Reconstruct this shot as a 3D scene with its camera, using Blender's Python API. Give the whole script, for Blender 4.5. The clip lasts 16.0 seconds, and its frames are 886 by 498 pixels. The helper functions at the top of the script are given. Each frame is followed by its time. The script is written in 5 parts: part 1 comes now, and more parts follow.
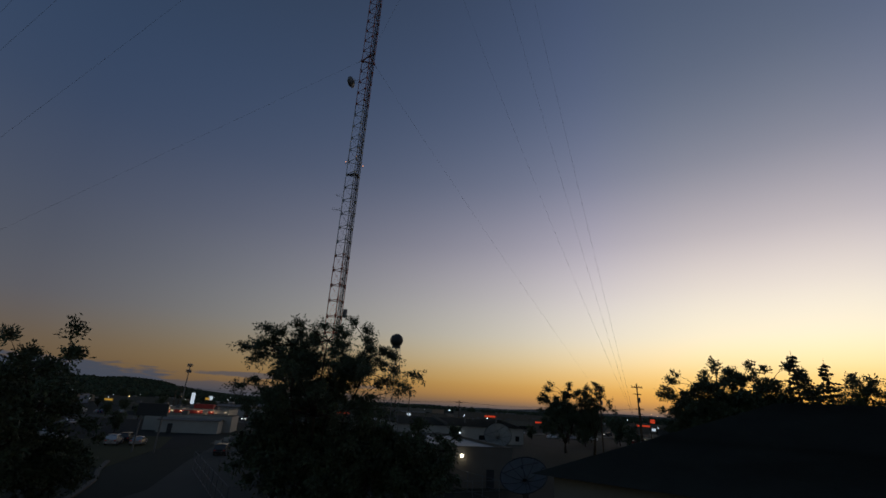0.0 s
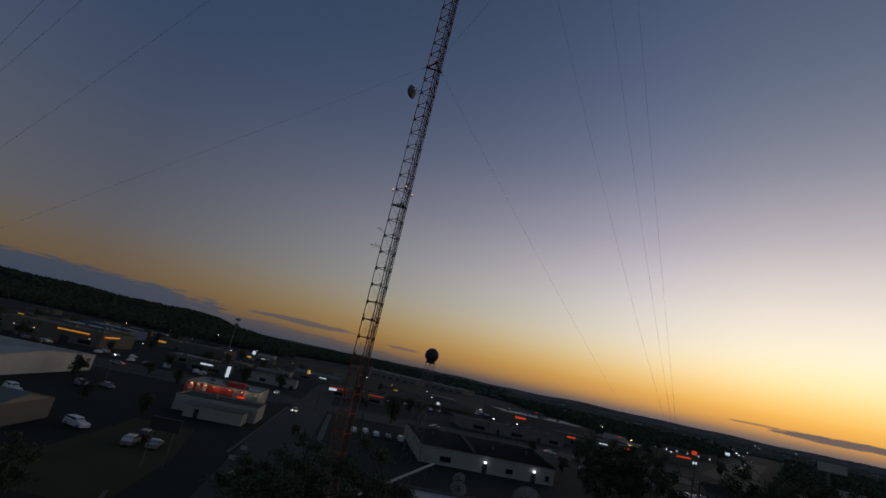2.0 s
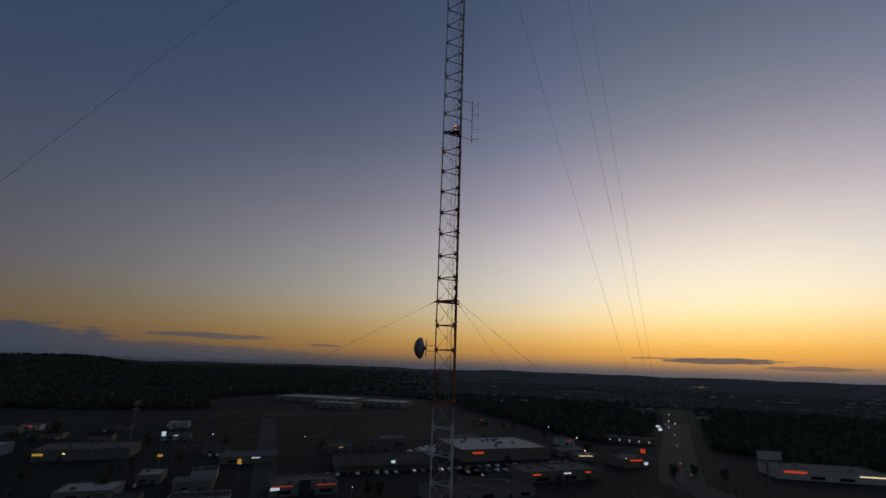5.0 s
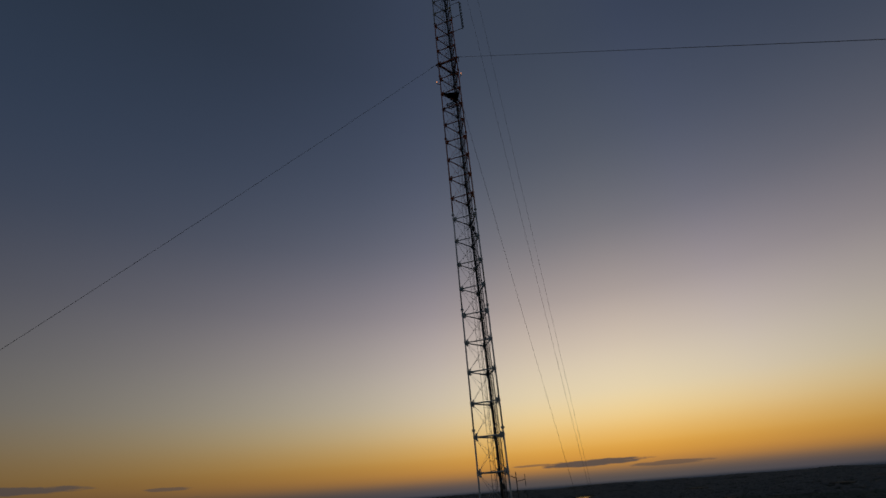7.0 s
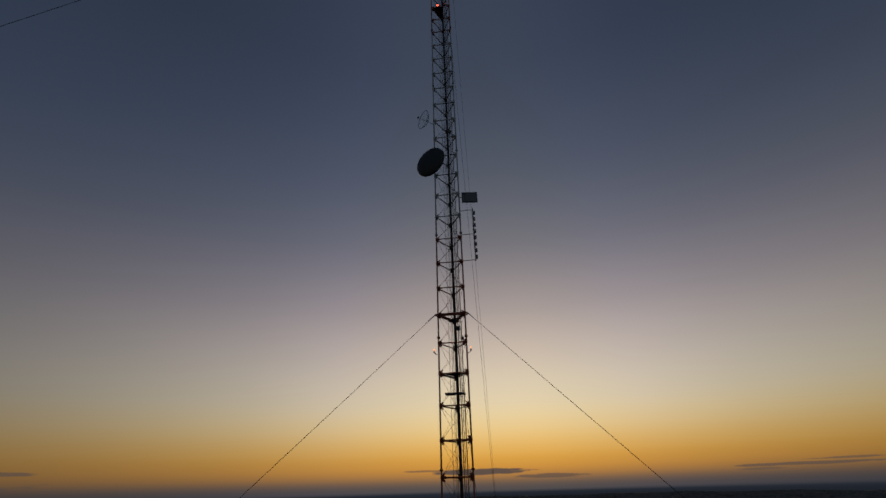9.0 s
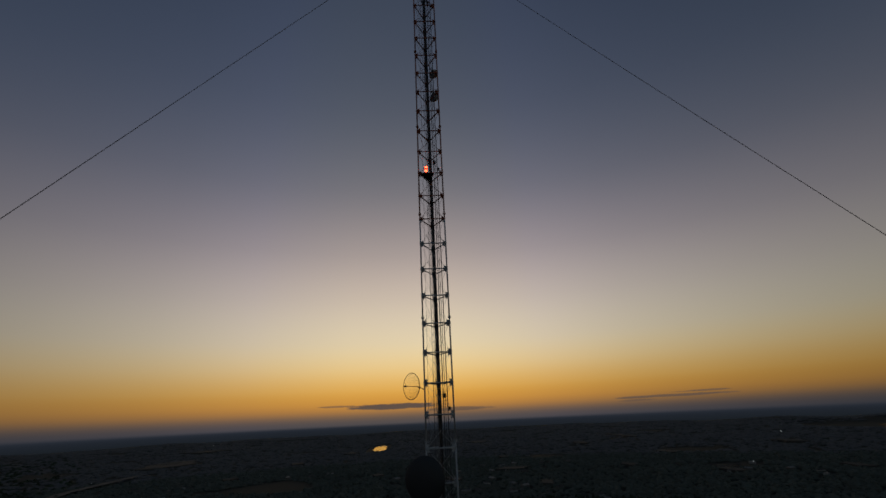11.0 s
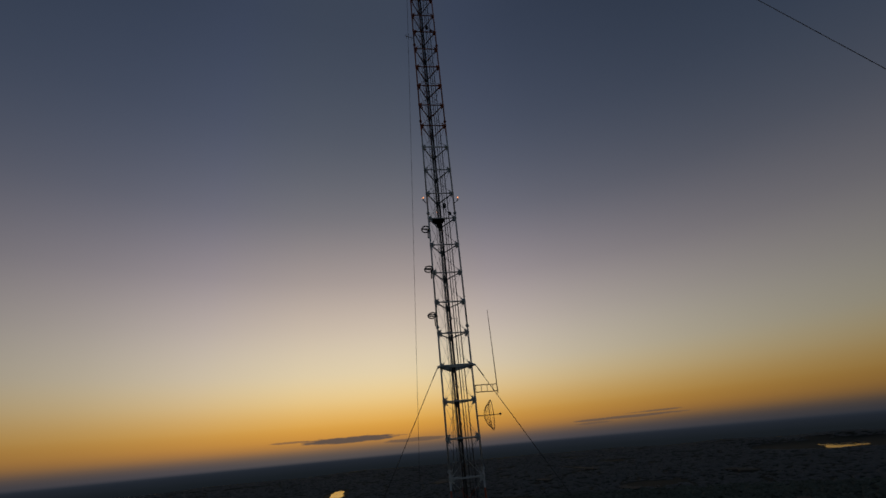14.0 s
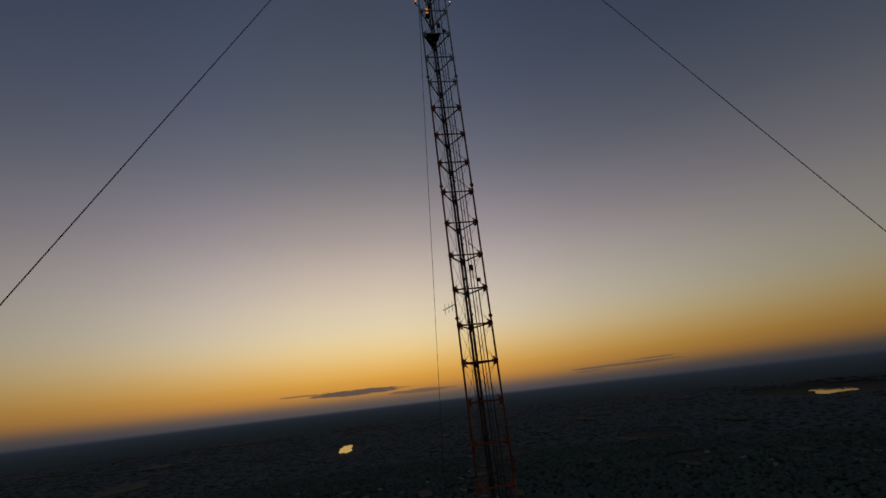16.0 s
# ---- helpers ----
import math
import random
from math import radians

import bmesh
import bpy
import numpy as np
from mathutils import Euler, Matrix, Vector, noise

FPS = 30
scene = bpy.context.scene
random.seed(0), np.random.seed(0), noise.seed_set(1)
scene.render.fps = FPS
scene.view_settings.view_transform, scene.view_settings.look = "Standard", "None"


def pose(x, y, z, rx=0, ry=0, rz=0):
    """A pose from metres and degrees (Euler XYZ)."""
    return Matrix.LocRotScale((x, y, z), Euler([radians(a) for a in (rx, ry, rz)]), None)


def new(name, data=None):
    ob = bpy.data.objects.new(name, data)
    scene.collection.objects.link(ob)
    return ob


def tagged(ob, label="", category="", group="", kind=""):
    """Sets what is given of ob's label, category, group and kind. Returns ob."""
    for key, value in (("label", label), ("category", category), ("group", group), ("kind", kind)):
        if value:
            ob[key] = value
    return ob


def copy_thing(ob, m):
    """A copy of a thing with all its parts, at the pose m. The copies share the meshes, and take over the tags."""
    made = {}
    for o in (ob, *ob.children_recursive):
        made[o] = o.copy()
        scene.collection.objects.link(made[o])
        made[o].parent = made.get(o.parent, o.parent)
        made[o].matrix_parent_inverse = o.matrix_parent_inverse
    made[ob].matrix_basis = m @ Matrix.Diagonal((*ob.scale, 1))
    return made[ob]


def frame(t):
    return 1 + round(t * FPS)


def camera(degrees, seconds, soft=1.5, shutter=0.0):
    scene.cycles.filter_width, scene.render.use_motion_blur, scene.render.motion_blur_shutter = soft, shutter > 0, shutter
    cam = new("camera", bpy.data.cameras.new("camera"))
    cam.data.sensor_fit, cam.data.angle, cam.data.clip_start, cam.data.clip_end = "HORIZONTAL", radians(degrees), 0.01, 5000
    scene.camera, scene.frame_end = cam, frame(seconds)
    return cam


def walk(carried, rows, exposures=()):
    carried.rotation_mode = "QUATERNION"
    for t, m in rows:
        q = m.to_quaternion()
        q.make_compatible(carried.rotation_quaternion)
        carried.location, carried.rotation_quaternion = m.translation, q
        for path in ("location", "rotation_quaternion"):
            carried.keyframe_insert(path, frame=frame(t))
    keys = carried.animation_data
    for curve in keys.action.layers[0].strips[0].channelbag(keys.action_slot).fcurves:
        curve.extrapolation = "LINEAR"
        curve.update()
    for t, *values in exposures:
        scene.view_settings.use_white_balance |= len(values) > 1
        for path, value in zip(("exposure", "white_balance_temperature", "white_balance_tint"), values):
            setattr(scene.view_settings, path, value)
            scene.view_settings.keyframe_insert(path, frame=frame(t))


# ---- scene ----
# The drone's way up beside the mast: seconds, x, y, z, yaw, pitch, roll.
PATH = (
    (0.0, 52.59, -37.82, 8.91, 39.96, 19.76, -2.85),
    (0.5, 52.13, -36.44, 11.48, 39.30, 19.10, -8.41),
    (1.0, 51.09, -35.22, 14.46, 40.85, 18.64, -9.56),
    (1.5, 49.40, -34.34, 18.17, 42.15, 17.62, -9.92),
    (2.0, 47.26, -33.99, 22.63, 43.99, 15.79, -11.87),
    (2.5, 45.00, -34.04, 27.91, 46.07, 14.26, -16.53),
    (3.0, 41.64, -34.51, 33.94, 46.67, 13.31, -17.95),
    (3.5, 37.42, -35.14, 40.33, 45.70, 13.08, -9.37),
    (4.0, 33.03, -35.93, 46.76, 43.13, 7.55, -3.05),
    (4.5, 28.57, -36.06, 53.35, 40.30, 9.17, -2.78),
    (5.0, 24.17, -35.54, 60.12, 34.83, 14.82, -1.92),
    (5.2, 22.29, -35.37, 62.65, 32.34, 16.76, -1.54),
    (7.3, 7.54, -32.99, 92.61, 18.49, 28.85, 3.20),
    (7.5, 6.90, -32.82, 95.52, 16.37, 28.83, 2.06),
    (8.0, 5.89, -32.66, 103.02, 11.86, 29.13, -2.23),
    (8.5, 5.01, -32.98, 110.48, 10.09, 29.57, -0.85),
    (9.0, 3.82, -33.65, 118.17, 8.28, 28.28, 1.48),
    (9.2, 3.17, -33.93, 121.23, 6.64, 27.01, 1.75),
    (11.3, -1.65, -35.95, 152.83, -2.97, 19.57, 2.72),
    (11.5, -2.10, -35.87, 155.89, -3.72, 18.52, 2.81),
    (12.0, -2.89, -35.51, 163.48, -5.51, 16.28, 2.73),
    (12.5, -3.57, -34.86, 170.99, -6.91, 16.30, 2.79),
    (13.0, -4.19, -33.88, 178.50, -7.43, 17.08, 3.60),
    (13.5, -4.65, -32.62, 186.21, -7.17, 20.39, 4.80),
    (14.0, -4.98, -31.31, 193.89, -6.76, 23.86, 4.92),
    (14.5, -5.22, -30.38, 201.62, -6.44, 24.28, 4.79),
    (15.0, -5.46, -29.54, 209.27, -6.47, 22.91, 5.39),
    (15.5, -5.54, -28.73, 216.90, -6.48, 21.00, 6.14),
    (16.0, -5.55, -27.93, 224.51, -6.46, 18.29, 6.30),
)
cam = camera(89.8, 16.0, soft=1.6)
walk(cam, [(t, pose(x, y, z, 90 + pitch, roll, yaw)) for t, x, y, z, yaw, pitch, roll in PATH],
     exposures=((0.0, 0.54, 5850, 10), (4.6, 0.51, 5900, 10), (7.4, 0.02, 6500, 10), (16.0, 0.0, 6500, 10)))

# ---------------------------------------------------------------- sky at dusk
def lin(r, g, b):
    """Linear colour from 0..255 values."""
    return tuple((c / 255 / 12.92 if c <= 10 else ((c / 255 + 0.055) / 1.055) ** 2.4) for c in (r, g, b)) + (1.0,)


class Nodes:
    """Short forms for wiring nodes."""

    def __init__(self, tree):
        self.tree = tree

    def add(self, kind, **sets):
        n = self.tree.nodes.new(kind)
        for k, value in sets.items():
            setattr(n, k, value)
        return n

    def link(self, a, b):
        self.tree.links.new(a, b)

    def put(self, socket, value):
        if hasattr(value, "is_output"):
            self.link(value, socket)
        else:
            socket.default_value = value

    def math(self, op, a, b=0.0, clamp=False):
        n = self.add("ShaderNodeMath", operation=op, use_clamp=clamp)
        self.put(n.inputs[0], a)
        self.put(n.inputs[1], b)
        return n.outputs[0]

    def mix(self, fac, a, b):
        n = self.add("ShaderNodeMix", data_type="RGBA")
        self.put(n.inputs[0], fac)
        self.put(n.inputs[6], a)
        self.put(n.inputs[7], b)
        return n.outputs[2]

    def ramp(self, fac, stops, mode="LINEAR"):
        n = self.add("ShaderNodeValToRGB")
        n.color_ramp.interpolation = mode
        while len(n.color_ramp.elements) < len(stops):
            n.color_ramp.elements.new(0.5)
        for e, (at, col) in zip(n.color_ramp.elements, stops):
            e.position, e.color = at, col
        self.put(n.inputs[0], fac)
        return n.outputs[0]

    def noise(self, vector, scale, detail=4.0, rough=0.55):
        n = self.add("ShaderNodeTexNoise")
        self.link(vector, n.inputs["Vector"])
        n.inputs["Scale"].default_value, n.inputs["Detail"].default_value = scale, detail
        n.inputs["Roughness"].default_value = rough
        return n.outputs["Fac"]


def el(deg):
    """Place on the elevation ramps: they run from -5 to 75 degrees."""
    return (deg + 5) / 80


world = bpy.data.worlds.new("dusk_sky")
scene.world = world
world.use_nodes = True
world.node_tree.nodes.clear()
W = Nodes(world.node_tree)
sep = W.add("ShaderNodeSeparateXYZ")
W.link(W.add("ShaderNodeTexCoord").outputs["Generated"], sep.inputs[0])
dx, dy, dz = sep.outputs
elev = W.math("MULTIPLY", W.math("ARCSINE", dz), 180 / math.pi)
azim = W.math("MULTIPLY", W.math("ARCTAN2", dx, dy), 180 / math.pi)
lift = W.math("DIVIDE", W.math("ADD", elev, 5.0), 80.0, clamp=True)
glow = W.ramp(lift, (
    (el(-0.3), lin(74, 72, 76)), (el(0.5), lin(104, 88, 76)), (el(1.2), lin(176, 124, 64)), (el(2.0), lin(206, 144, 62)), (el(3.5), lin(225, 168, 72)),
    (el(6), lin(236, 203, 137)), (el(9), lin(227, 211, 176)), (el(14), lin(207, 191, 174)), (el(20), lin(167, 154, 151)),
    (el(28), lin(113, 113, 120)), (el(38), lin(78, 85, 99)), (el(50), lin(59, 68, 85)), (el(72), lin(50, 59, 74))), "B_SPLINE")
side = W.ramp(lift, (
    (el(-0.3), lin(58, 61, 70)), (el(0.6), lin(80, 75, 74)), (el(1.5), lin(112, 88, 70)), (el(3.5), lin(132, 100, 72)), (el(6), lin(121, 99, 88)),
    (el(9), lin(109, 98, 102)), (el(14), lin(96, 93, 102)), (el(20), lin(90, 92, 107)), (el(28), lin(75, 85, 107)),
    (el(38), lin(71, 83, 105)), (el(50), lin(63, 73, 89)), (el(72), lin(57, 64, 73))), "B_SPLINE")
away = W.math("MAXIMUM", W.math("DIVIDE", azim, -84.0), W.math("DIVIDE", azim, 112.0), clamp=True)
away = W.math("SMOOTH_MIN", W.math("POWER", away, 1.35), 1.0)
sky = W.mix(away, glow, side)
off = W.math("DIVIDE", W.math("ABSOLUTE", W.math("ADD", azim, 3.0)), 180.0, clamp=True)
fall = W.ramp(off, tuple((q, (k * (0.995 - 0.3 * q), k * (0.985 + 0.03 * q), k * (1.085 + 0.03 * q), 1)) for q, k in
              ((0, 1.06), (0.085, 0.96), (0.155, 0.79), (0.25, 0.6), (0.335, 0.53), (0.43, 0.46), (0.5, 0.44), (0.6, 0.55), (0.72, 0.85), (0.85, 1.0), (1.0, 1.05))), "B_SPLINE")
dim = W.add("ShaderNodeMix", data_type="RGBA", blend_type="MULTIPLY")
dim.inputs[0].default_value = 1.0
W.link(sky, dim.inputs[6])
W.link(fall, dim.inputs[7])
sky = dim.outputs[2]
# thin dusk clouds: azimuth, half width, elevation, half height, density
skew = W.add("ShaderNodeCombineXYZ")
W.put(skew.inputs[0], W.math("MULTIPLY", azim, 0.22))
W.put(skew.inputs[1], W.math("MULTIPLY", elev, 1.7))
ragged = W.noise(skew.outputs[0], 1.6, 6.0, 0.6)
cover = None
for a, wide, e, thick, dense in (
        (-4.0, 6.5, 1.55, 0.36, 0.95), (4.0, 4.5, 0.95, 0.24, 0.7), (28.0, 6.5, 1.2, 0.15, 0.7), (-49.5, 2.2, 2.0, 0.2, 0.6),
        (-62.0, 7.0, 2.5, 0.34, 0.7), (-86.0, 17.0, 1.6, 1.5, 0.85), (-10.5, 2.5, 1.75, 0.12, 0.6), (-74.0, 26.0, 0.7, 1.0, 0.6), (31.0, 3.0, 1.55, 0.1, 0.6), (24.5, 2.6, 0.9, 0.12, 0.5)):
    u2 = W.math("POWER", W.math("ABSOLUTE", W.math("DIVIDE", W.math("SUBTRACT", azim, a), wide)), 2.0)
    v2 = W.math("POWER", W.math("ABSOLUTE", W.math("DIVIDE", W.math("SUBTRACT", elev, e), thick)), 2.0)
    body = W.math("SUBTRACT", 1.0, W.math("ADD", u2, v2))
    body = W.math("ADD", body, W.math("MULTIPLY", W.math("SUBTRACT", ragged, 0.5), 2.6))
    body = W.math("MULTIPLY", W.math("MULTIPLY", body, 2.2, clamp=True), dense)
    cover = body if cover is None else W.math("MAXIMUM", cover, body)
sky = W.mix(cover, sky, W.mix(away, lin(86, 75, 70), lin(44, 56, 70)))
# land beyond the last ridge: painted below the horizon, paler upward for distance haze
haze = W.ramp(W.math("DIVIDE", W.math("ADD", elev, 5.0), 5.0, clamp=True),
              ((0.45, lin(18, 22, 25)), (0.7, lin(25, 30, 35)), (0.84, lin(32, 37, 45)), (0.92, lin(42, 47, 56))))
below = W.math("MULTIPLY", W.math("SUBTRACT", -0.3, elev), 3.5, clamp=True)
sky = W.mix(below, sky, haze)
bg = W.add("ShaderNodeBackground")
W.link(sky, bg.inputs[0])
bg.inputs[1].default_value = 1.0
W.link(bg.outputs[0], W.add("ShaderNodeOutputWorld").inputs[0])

# ---------------------------------------------------------------- materials
def material(name, base, rough=0.8, metal=0.0, vary=0.35, size=0.6, bump=0.2, second=None, random_tint=0.0, islands=0.0):
    """A worn surface: a coarse and a fine noise over the base colour, uneven gloss and relief."""
    m = bpy.data.materials.new(name)
    m.use_nodes = True
    n = Nodes(m.node_tree)
    out = m.node_tree.nodes["Principled BSDF"]
    at = n.add("ShaderNodeNewGeometry").outputs["Position"]
    coarse, fine = n.noise(at, 1 / size, 4), n.noise(at, 14 / size, 3)
    dark = tuple(c * (1 - vary) for c in base[:3]) + (1,)
    light = tuple(min(1, c * (1 + vary * 0.6)) for c in base[:3]) + (1,)
    col = n.mix(coarse, dark, light)
    col = n.mix(n.math("MULTIPLY", fine, 0.45), col, second or dark)
    if random_tint:
        bright = n.math("ADD", 1 - random_tint / 2, n.math("MULTIPLY", n.add("ShaderNodeObjectInfo").outputs["Random"], random_tint))
        hsv = n.add("ShaderNodeHueSaturation")
        n.put(hsv.inputs["Value"], bright)
        n.link(col, hsv.inputs["Color"])
        col = hsv.outputs[0]
    if islands:
        hsv = n.add("ShaderNodeHueSaturation")
        rnd = n.add("ShaderNodeNewGeometry").outputs["Random Per Island"]
        n.put(hsv.inputs["Value"], n.math("ADD", 1 - islands, n.math("MULTIPLY", rnd, 2 * islands)))
        n.put(hsv.inputs["Hue"], n.math("ADD", 0.475, n.math("MULTIPLY", rnd, 0.05)))
        n.link(col, hsv.inputs["Color"])
        col = hsv.outputs[0]
    n.link(col, out.inputs["Base Color"])
    n.put(out.inputs["Roughness"], n.math("ADD", rough - 0.1, n.math("MULTIPLY", coarse, 0.2), clamp=True))
    out.inputs["Metallic"].default_value = metal
    if rough >= 0.85:
        out.inputs["Specular IOR Level"].default_value = 0.12
    if bump:
        b = n.add("ShaderNodeBump")
        b.inputs["Strength"].default_value, b.inputs["Distance"].default_value = bump, 0.02
        n.link(fine, b.inputs["Height"])
        n.link(b.outputs[0], out.inputs["Normal"])
    return m


def shining(name, colour, strength):
    m = bpy.data.materials.new(name)
    m.use_nodes = True
    out = m.node_tree.nodes["Principled BSDF"]
    out.inputs["Base Color"].default_value = colour
    out.inputs["Emission Color"].default_value = colour
    out.inputs["Emission Strength"].default_value = strength
    return m


steel = material("galvanised_steel", (0.16, 0.165, 0.17), 0.55, 0.6, 0.4, 0.5, 0.1)
cable_m = material("black_cable_jacket", (0.02, 0.02, 0.022), 0.6, 0, 0.3, 0.4, 0.05)
dark_m = material("dark_painted_steel", (0.03, 0.032, 0.035), 0.6, 0.2, 0.4, 0.4, 0.1)
radome_m = material("grey_fibreglass", (0.16, 0.17, 0.18), 0.6, 0, 0.3, 1.0, 0.1)
white_m = material("white_painted_metal", (0.32, 0.32, 0.29), 0.6, 0, 0.25, 2.0, 0.1)
stucco = material("pale_stucco", (0.175, 0.168, 0.14), 0.9, 0, 0.3, 3.0, 0.3)
block = material("grey_block_wall", (0.13, 0.13, 0.115), 0.9, 0, 0.35, 3.0, 0.3)
shed_white = material("white_ribbed_steel", (0.52, 0.52, 0.48), 0.75, 0, 0.25, 3.0, 0.1)
tan = material("tan_brick_wall", (0.155, 0.14, 0.115), 0.9, 0, 0.35, 2.0, 0.4)
red_m = material("red_painted_panel", (0.42, 0.035, 0.02), 0.55, 0, 0.25, 1.0, 0.1)
blue_m = material("blue_painted_panel", (0.05, 0.1, 0.2), 0.6, 0, 0.25, 1.0, 0.1)
white_roof = material("white_membrane_roof", (0.33, 0.325, 0.30), 0.7, 0, 0.35, 6.0, 0.15)
grey_roof = material("grey_membrane_roof", (0.135, 0.132, 0.118), 0.85, 0, 0.4, 6.0, 0.2)
dark_roof = material("dark_shingle_roof", (0.062, 0.066, 0.056), 0.95, 0, 0.4, 2.0, 0.4)
metal_roof = material("pale_ribbed_metal_roof", (0.25, 0.25, 0.235), 0.5, 0.2, 0.25, 4.0, 0.1)
asphalt = material("worn_asphalt", (0.055, 0.060, 0.054), 0.85, 0, 0.5, 7.0, 0.3)
lot_m = material("old_parking_asphalt", (0.0215, 0.0250, 0.0220), 0.9, 0, 0.6, 9.0, 0.3)
concrete = material("weathered_concrete", (0.115, 0.108, 0.092), 0.9, 0, 0.35, 2.0, 0.3)
paint_m = material("worn_road_paint", (0.38, 0.37, 0.33), 0.8, 0, 0.5, 0.8, 0.1)
bark = material("rough_bark", (0.05, 0.038, 0.028), 0.95, 0, 0.4, 0.4, 0.6)
leaf_m = material("dark_green_leaves", (0.058, 0.078, 0.034), 0.7, 0, 0.5, 1.5, 0.0, islands=0.35)
needle_m = material("dark_conifer_needles", (0.042, 0.058, 0.032), 0.75, 0, 0.4, 1.5, 0.0, islands=0.3)
near_leaf = material("dense_unhazed_canopy", (0.045, 0.06, 0.036), 0.95, 0, 0.5, 70.0, 0.0, islands=0.35)
# same canopy, paler and greyer: distance haze put into the base colour
mid_leaf = material("hazed_mid_canopy", (0.100, 0.112, 0.090), 0.95, 0, 0.4, 90.0, 0.0, islands=0.2)
far_leaf = material("hazed_far_canopy", (0.118, 0.12, 0.115), 0.95, 0, 0.3, 140.0, 0.0, islands=0.12)
tyre_m = material("black_rubber", (0.015, 0.015, 0.015), 0.9, 0, 0.3, 0.3, 0.1)
chrome = material("grey_alloy", (0.4, 0.4, 0.42), 0.35, 0.9, 0.2, 0.3, 0.05)
window_m = material("dark_window_glass", (0.012, 0.015, 0.018), 0.08, 0, 0.2, 2.0, 0.0)
wood_m = material("weathered_pole_wood", (0.09, 0.065, 0.045), 0.95, 0, 0.4, 0.5, 0.4)
bare_m = material("bare_earth", (0.078, 0.076, 0.066), 0.95, 0, 0.5, 30.0, 0.0)
grass_m = material("dry_mown_grass", (0.05, 0.052, 0.024), 0.95, 0, 0.5, 8.0, 0.5)
water_m = material("still_lake_water", (0.02, 0.03, 0.035), 0.06, 0, 0.2, 60.0, 0.0)
lamp_white = shining("cool_white_lamp", (0.9, 0.94, 0.95, 1), 4.5)
lamp_warm = shining("sodium_lamp", (1.0, 0.55, 0.18, 1), 4.5)
sign_white = shining("lit_white_sign", (0.85, 0.92, 0.95, 1), 0.36)
sign_yellow = shining("lit_yellow_sign", (1.0, 0.5, 0.05, 1), 0.22)
sign_red = shining("lit_red_sign", (1.0, 0.08, 0.02, 1), 0.26)
warm_glow = shining("warm_lit_soffit", (1.0, 0.72, 0.4, 1), 0.8)
beacon_m = shining("red_beacon_lens", (1.0, 0.07, 0.025, 1), 9.0)
side_lamp_m = shining("amber_obstruction_lens", (1.0, 0.34, 0.1, 1), 1.7)
amber_dim = shining("amber_beacon_lens", (1.0, 0.3, 0.04, 1), 0.45)
tail_m = shining("red_tail_lamp", (1.0, 0.06, 0.03, 1), 1.2)
head_m = shining("warm_headlight", (1.0, 0.88, 0.66, 1), 3.5)

# mast paint: orange and white bands 11.8 panels tall, faded
PANEL, FACE, Z0 = 2.286, 2.134, 2.2
mast_m = material("faded_aviation_paint", (0.3, 0.3, 0.3), 0.7, 0.0, 0.3, 0.5, 0.1)
n_ = Nodes(mast_m.node_tree)
pz = n_.add("ShaderNodeSeparateXYZ")
n_.link(n_.add("ShaderNodeNewGeometry").outputs["Position"], pz.inputs[0])
turn_ = n_.math("FRACT", n_.math("DIVIDE", n_.math("SUBTRACT", pz.outputs[2], Z0 + PANEL * 23.8), PANEL * 23.57))
wear = n_.noise(n_.add("ShaderNodeNewGeometry").outputs["Position"], 1.3, 5)
orange = n_.mix(wear, (0.2, 0.035, 0.012, 1), (0.3, 0.07, 0.025, 1))
pale = n_.mix(wear, (0.3, 0.31, 0.32, 1), (0.48, 0.48, 0.47, 1))
n_.link(n_.mix(n_.math("GREATER_THAN", turn_, 0.5), orange, pale), mast_m.node_tree.nodes["Principled BSDF"].inputs["Base Color"])

# ---------------------------------------------------------------- mesh helpers
def box(bm, cx, cy, cz, sx, sy, sz, turn=0.0, bevel=0.0):
    m = Matrix.Translation((cx, cy, cz)) @ Matrix.Rotation(radians(turn), 4, "Z") @ Matrix.Diagonal((sx, sy, sz, 1))
    made = bmesh.ops.create_cube(bm, size=1, matrix=m)
    if bevel:
        edges = {e for v in made["verts"] for e in v.link_edges}
        bmesh.ops.bevel(bm, geom=list(edges), offset=bevel, segments=2, affect="EDGES")


def tube(bm, p, q, r, sides=6, r2=None):
    p, q = Vector(p), Vector(q)
    d = q - p
    m = Matrix.Translation((p + q) / 2) @ d.to_track_quat("Z", "Y").to_matrix().to_4x4()
    bmesh.ops.create_cone(bm, cap_ends=True, segments=sides, radius1=r, radius2=r if r2 is None else r2, depth=d.length, matrix=m)


def mesh_of(name, bm, mat, smooth=False):
    me = bpy.data.meshes.new(name)
    bm.to_mesh(me)
    bm.free()
    me.materials.append(mat)
    if smooth:
        for p in me.polygons:
            p.use_smooth = True
    return me


def part(name, bm, mat, parent, label="", m=None, smooth=False):
    ob = new(name, mesh_of(name, bm, mat, smooth) if isinstance(bm, bmesh.types.BMesh) else bm)
    ob.parent = parent
    if m is not None:
        ob.matrix_basis = m
    return tagged(ob, label) if label else ob


def thing(name, label, category, m=None, group="", kind=""):
    ob = new(name)
    if m is not None:
        ob.matrix_basis = m
    return tagged(ob, label, category, group, kind)


def B():
    return bmesh.new()


def one_box(*args, **kw):
    bm = B()
    box(bm, *args, **kw)
    return bm


def one_tube(*args, **kw):
    bm = B()
    tube(bm, *args, **kw)
    return bm


